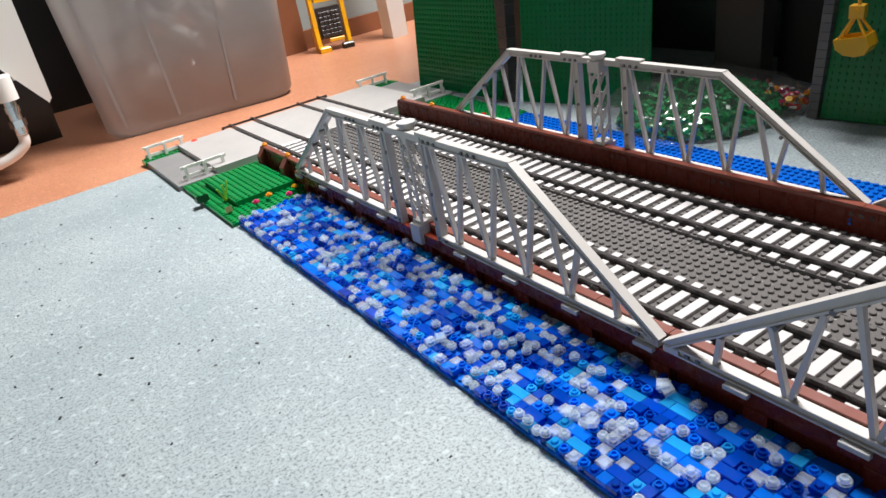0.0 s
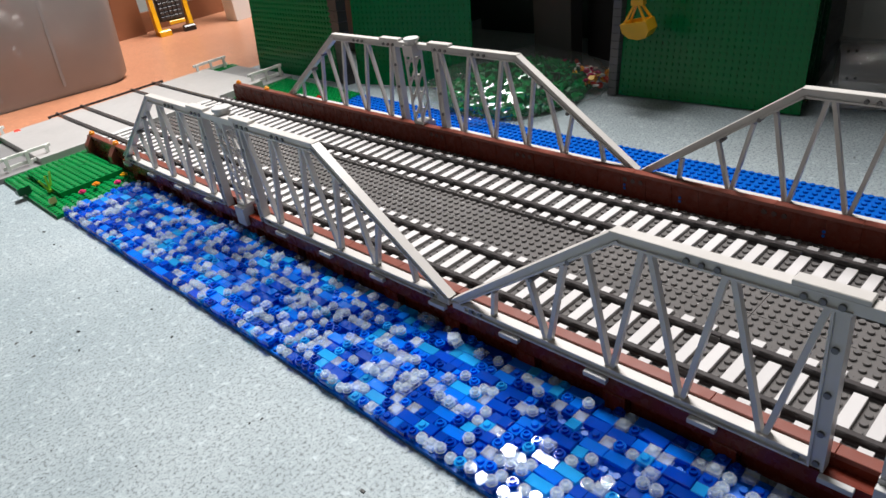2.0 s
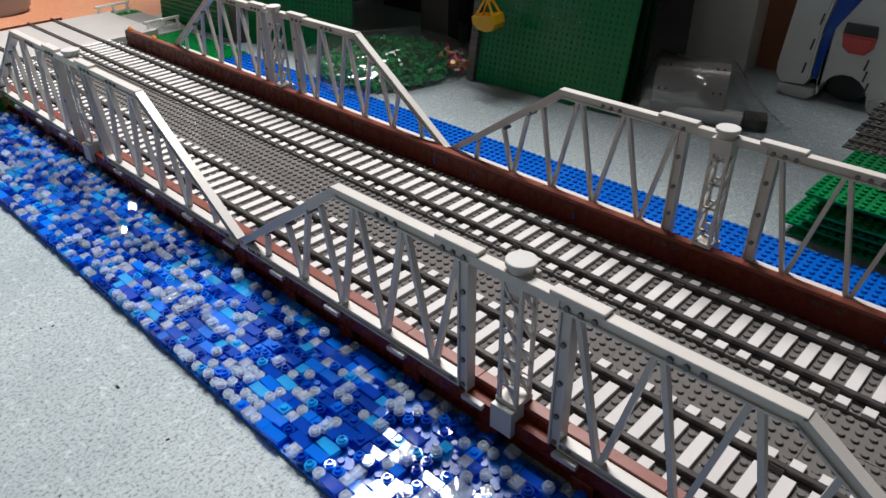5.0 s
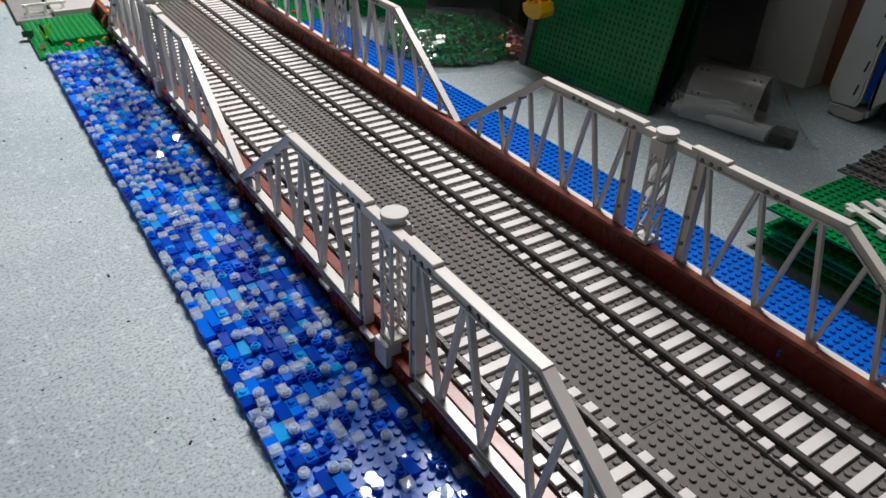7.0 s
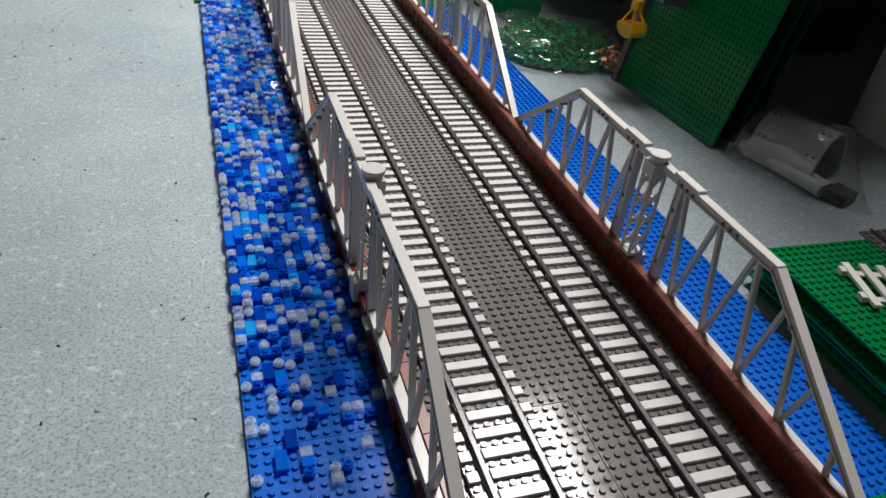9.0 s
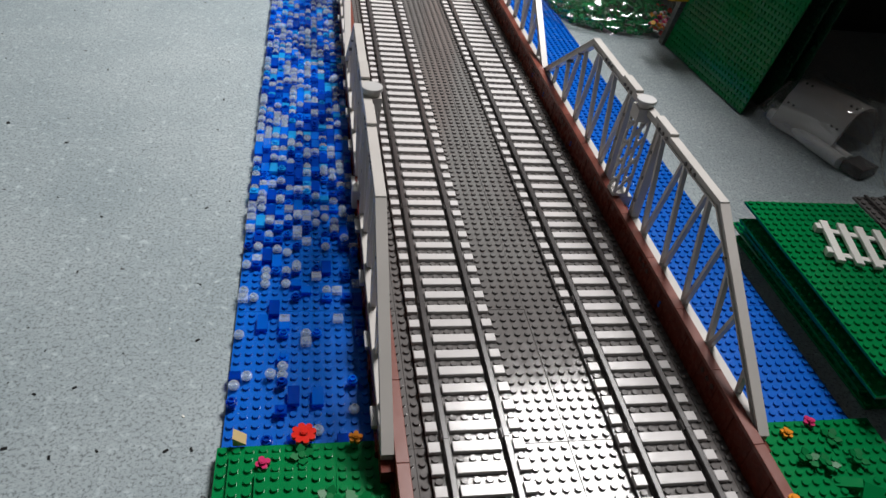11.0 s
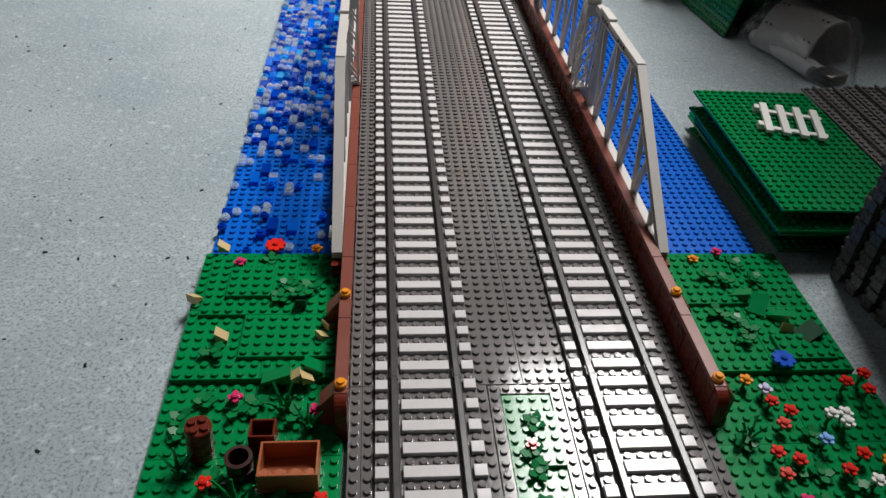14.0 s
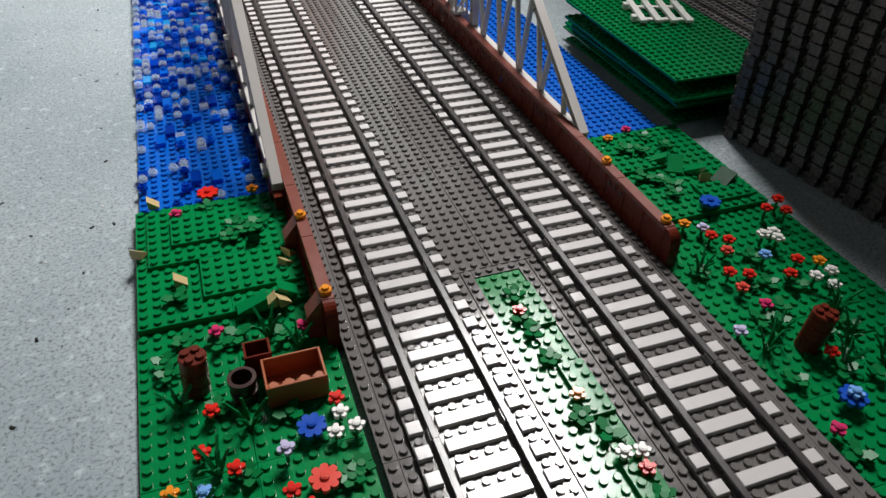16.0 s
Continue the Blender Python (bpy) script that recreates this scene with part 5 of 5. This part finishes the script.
# ---- far wall side: radiator, door, toy machine, table leg ----
rad = thing("radiator", "white enamelled radiator with a chrome valve and pipe", "radiator", pose(-0.43, 1.80, 0))
for k in range(5):
    b = Builder()
    b.box(0.075 - k * 0.06, 0.118 - k * 0.06, -0.02, 0.06, 0.150, 0.75, 0.006)
    part("column", b.mesh("column", ENAMEL), rad)
b = Builder()
b.poly([(0.055, -0.035, 0.185), (0.112, -0.035, 0.105), (0.118, -0.035, 0.112), (0.118, -0.035, 0.5), (0.055, -0.035, 0.5)], (0, 0.012, 0))
part("side_panel", b.mesh("side_panel", ENAMEL), rad, "slanted white enamel side panel")
b = Builder()
b.cyl(0.056, -0.04, 0.070, 0.125, 0.0105, 16)
b.cyl(0.056, -0.04, 0.082, 0.094, 0.0135, 6)
b.cyl(0.056, -0.04, 0.106, 0.116, 0.0125, 16)
part("valve", smooth(b.mesh("valve", CHROME)), rad, "chrome radiator valve")
b = Builder()
b.cyl(0.056, -0.04, 0.125, 0.165, 0.017, 18, c=0.003)
part("valve_knob", smooth(b.mesh("valve_knob", ENAMEL)), rad, "white round valve knob")
cu = bpy.data.curves.new("pipe", "CURVE")
cu.dimensions, cu.bevel_depth, cu.bevel_resolution = "3D", 0.0085, 4
sp = cu.splines.new("BEZIER")
sp.bezier_points.add(2)
for q, co in zip(sp.bezier_points, ((0.056, -0.04, 0.08), (0.050, -0.04, 0.050), (-0.20, -0.02, 0.036))):
    q.co, q.handle_left_type, q.handle_right_type = co, "AUTO", "AUTO"
pipe = new("pipe", cu)
cu.materials.append(ENAMEL)
pipe.parent = rad
tagged(pipe, "pale painted heating pipe")

slab("door_1", "dark brown wooden door beyond the storage tub", (0.205, 0.335, Y1 - 0.655, Y1 - 0.622, -0.002, 1.9), WOOD, "door")

mach = thing("toy_excavator", "yellow and black upright toy machine on the orange floor", "toy machine", pose(0.376, 2.118, -0.002, 0, 0, -12))
for s in (-1, 1):
    b = Builder()
    b.poly([(s * 0.034, -0.02, 0.0), (s * 0.034, 0.02, 0.0), (s * 0.034, 0.02, 0.05), (s * 0.034, 0.01, 0.17), (s * 0.034, -0.008, 0.17), (s * 0.034, -0.012, 0.05)], (s * 0.010, 0, 0))
    part("side_frame", b.mesh("side_frame", YELLOW), mach)
    b = Builder()
    b.box(s * 0.030 - 0.014, s * 0.030 + 0.014, -0.032, -0.012, 0.0, 0.014, 0.003)
    part("foot", b.mesh("foot", BLACK if s > 0 else YELLOW), mach)
b = Builder()
for i in range(5):
    for j in range(6):
        b.box(-0.026 + i * 0.0105, -0.0175 + i * 0.0105, -0.016, -0.010, 0.034 + j * 0.0105, 0.042 + j * 0.0105, 0.001)
b.box(-0.030, 0.030, -0.010, 0.004, 0.030, 0.104)
part("grille", b.mesh("grille", CHARCOAL), mach, "black grille")
b = Builder()
b.box(-0.03, 0.03, -0.014, 0.010, 0.118, 0.165, 0.003)
part("cab", b.mesh("cab", YELLOW), mach)
b = Builder()
b.box(-0.012, 0.026, -0.022, -0.012, 0.022, 0.030, 0.001)
part("bumper", b.mesh("bumper", YELLOW), mach)

b = Builder()
b.poly([(0.502, 2.035, -0.002), (0.546, 2.035, -0.002), (0.56, 2.035, 0.72), (0.488, 2.035, 0.72)], (0, 0.05, 0))
thing("cabinet_leg", "white painted tapered leg on the orange floor", "furniture leg", me=b.mesh("cabinet_leg", ENAMEL))

# ---- desk leg under unseen shading boards, dark boards, blocks for dark voids ----
desk = thing("desk", "wooden desk with a white leg panel over the toys", "desk", pose(0, 0, 0))
# unseen boards, sized to shade the floor and leave the vehicle lit
b = Builder()
b.box(0.435, 0.565, -0.75, 1.36, 0.701, 0.73, 0.003)
part("front_board", b.mesh("front_board", WOOD), desk)
for y0, y1 in ((-0.75, -0.66), (0.655, 1.36)):
    b = Builder()
    b.box(0.5655, 1.45, y0, y1, 0.701, 0.73, 0.003)
    part("top_board", b.mesh("top_board", WOOD), desk)
b = Builder()
b.box(0.660, 0.72, 0.592, 0.665, 0, 0.70, 0.003)
b.box(0.672, 0.72, 0.665, 0.690, 0, 0.70, 0.003)
part("leg", b.mesh("leg", ENAMEL), desk, "white painted leg panel")
b = Builder()
b.box(0.70, 0.72, 0.515, 0.592, 0, 0.70)
part("panel", b.mesh("panel", WOOD), desk, "brown wooden panel")
# dark panels added to close the space below the boards
b = Builder()
b.box(1.42, 1.45, -0.75, 1.36, 0, 0.70)
b.box(0.62, 0.66, -0.75, -0.70, 0, 0.70)
b.box(0.72, 1.42, 1.33, 1.36, 0, 0.70)
part("back_panel", b.mesh("back_panel", CHARCOAL), desk, "dark back panel")
for k, (x, y, t, w) in enumerate(((0.47, 1.03, -17, 0.085), (0.50, 0.955, -19, 0.10), (0.535, 0.86, -12, 0.10), (0.49, 1.075, -16, 0.03))):
    b = Builder()
    b.box(0, 0.018, -w / 2, w / 2, 0.0005, 0.62, 0.002)
    b.box(-0.002, 0, -w / 2, -w / 2 + 0.006, 0.0005, 0.62)
    thing("dark_board", "dark charcoal plastic board standing upright on the floor", "board", pose(x, y, 0, 0, 2, t), b.mesh("dark_board", CHARCOAL), "dark boards")
# black block in place of the deep shade below the desk
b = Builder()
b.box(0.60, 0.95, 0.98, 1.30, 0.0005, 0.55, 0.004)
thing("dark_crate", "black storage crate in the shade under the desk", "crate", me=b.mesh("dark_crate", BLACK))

# charcoal block makes the dark void behind the standing plates
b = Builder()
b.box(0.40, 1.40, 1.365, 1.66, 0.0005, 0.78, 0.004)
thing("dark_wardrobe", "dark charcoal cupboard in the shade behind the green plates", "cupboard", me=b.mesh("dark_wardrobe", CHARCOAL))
# added black block: the darkness behind the tub as a solid shape
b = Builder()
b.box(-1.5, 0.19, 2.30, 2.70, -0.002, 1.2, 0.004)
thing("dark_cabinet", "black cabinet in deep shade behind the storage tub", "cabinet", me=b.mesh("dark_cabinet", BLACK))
# a nearer black block, added for the shade left of the tub
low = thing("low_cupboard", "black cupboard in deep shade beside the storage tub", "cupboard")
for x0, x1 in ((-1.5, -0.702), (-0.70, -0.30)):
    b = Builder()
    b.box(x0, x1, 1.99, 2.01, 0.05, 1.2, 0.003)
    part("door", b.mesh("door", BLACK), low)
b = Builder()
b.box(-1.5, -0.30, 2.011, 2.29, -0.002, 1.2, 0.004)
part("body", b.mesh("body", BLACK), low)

# ---- white toy vehicle ----
car = thing("toy_vehicle", "white toy vehicle with a blue stripe and dark wheel arches", "toy vehicle", pose(0.61, 0.44, 0.0))


def car_panel(name, outline, x0, x1, mat, label="", bevel=0.0025):
    """A panel of the vehicle's side: an outline in y and z, from x0 to x1, with softened edges."""
    bm = bmesh.new()
    f = bm.faces.new([bm.verts.new((x0, y, z)) for y, z in outline])
    r_ = bmesh.ops.extrude_face_region(bm, geom=[f])
    bmesh.ops.translate(bm, verts=[v for v in r_["geom"] if isinstance(v, bmesh.types.BMVert)], vec=(x1 - x0, 0, 0))
    bmesh.ops.recalc_face_normals(bm, faces=bm.faces)
    if bevel:
        bmesh.ops.bevel(bm, geom=[e for e in bm.edges if all(abs(v.co.x - x0) < 1e-6 for v in e.verts)], offset=bevel, segments=2, affect="EDGES")
    return part(name, bm_mesh(name, bm, mat), car, label)


arch = [(0.006 + 0.031 * math.cos(radians(a)), 0.004 + 0.035 * math.sin(radians(a))) for a in range(0, 181, 20)]
car_panel("body", [(0.040, 0.028), (0.036, 0.010)] + arch + [(-0.040, 0.002), (-0.30, 0.002), (-0.30, 0.27), (0.036, 0.27), (0.044, 0.10)], 0.003, 0.16, WHITE, "white rear body")
car_panel("front_panel", [(0.047, 0.028), (0.052, 0.018), (0.082, 0.016), (0.090, 0.026), (0.091, 0.040), (0.085, 0.120), (0.074, 0.27), (0.020, 0.27), (0.038, 0.150), (0.046, 0.090)], -0.003, 0.16, WHITE, "white front panel")
car_panel("stripe", [(0.0445, 0.090), (0.0360, 0.150), (0.018, 0.27), (-0.010, 0.27), (0.011, 0.132), (0.033, 0.093), (0.039, 0.028), (0.046, 0.028)], 0.0005, 0.02, BLUE_FL, "blue stripe", 0.001)
car_panel("sill", [(0.084, 0.0155), (0.080, 0.004), (0.070, 0.001), (0.044, 0.001), (0.036, 0.008), (0.037, 0.016), (0.046, 0.0155)], -0.006, 0.03, GREY_MID, "grey plastic sill", 0.0015)
car_panel("sill", [(-0.028, 0.002), (-0.027, 0.014), (-0.040, 0.018), (-0.12, 0.018), (-0.12, 0.002)], -0.002, 0.0028, GREY_MID, "grey plastic sill", 0.0)
b = Builder()
b.cyl(0, 0, 0.0, 0.03, 0.027, 20, c=0.004, m=pose(0.022, 0.006, 0.0275, 0, 90, 0))
part("wheel", smooth(b.mesh("wheel", BLACK)), car, "black wheel")
car_panel("lamp", [(0.022, 0.090), (0.019, 0.074), (0.010, 0.068), (-0.008, 0.068), (-0.015, 0.076), (-0.016, 0.090)], -0.004, 0.004, CORAL, "orange-red lamp block")
car_panel("lamp_hood", [(0.021, 0.103), (0.022, 0.0905), (-0.016, 0.0905), (-0.014, 0.103)], -0.003, 0.004, CHARCOAL, "dark lamp hood", 0.001)
for y, z, xs in ((0.050, 0.103, -0.0034), (0.054, 0.071, -0.0034), (0.057, 0.040, -0.0034), (0.053, 0.138, -0.0034), (-0.014, 0.042, 0.0026), (-0.019, 0.028, 0.0026), (-0.012, 0.056, 0.0026), (-0.020, 0.125, 0.0026), (-0.024, 0.110, 0.0026)):
    b = Builder()
    b.bar((xs, y, z - 0.007), (xs, y - 0.002, z + 0.007), 0.0012, 0.0022)
    part("slot", b.mesh("slot", CHARCOAL), car, "dark slot")

# crumbs on the floor covering
r = random.Random(33)
for lab, mat, n in (("dark crumbs scattered over the blue-grey floor", BLACK, 700), ("pale crumbs scattered over the blue-grey floor", WHITE, 45)):
    b = Builder()
    for k in range(n):
        x, y, s = r.uniform(-0.8, -0.235), r.uniform(-0.25, 1.5), 0.0004 + 0.0014 * r.random() ** 2.5
        n0 = len(b.v)
        b.box(-s, s, -s * 0.5, s * 0.5, 0, s * 0.4)
        mm = pose(x, y, 0.0001, 0, 0, r.uniform(0, 360))
        b.v[n0:] = [tuple(mm @ Vector(v)) for v in b.v[n0:]]
    thing("floor_crumbs", lab, "crumbs", me=b.mesh("floor_crumbs", mat), kind="stuff")

# small blue pin heads on the inner face of the plain-water parapet
for y in (0.682, 0.627, 0.508, 0.25):
    b = Builder()
    b.cyl(0, 0, -0.0004, 0.0004, 0.0013, 8, m=pose(14 * S - 0.0003, y, 0.0215, 0, 90, 0))
    b.cyl(0, 0, -0.0004, 0.0004, 0.0013, 8, m=pose(14 * S - 0.0003, y, 0.0180, 0, 90, 0))
    thing("blue_pin", "small blue plastic pin in the brown parapet", "toy pin", me=b.mesh("blue_pin", BLUE), group="blue pins")
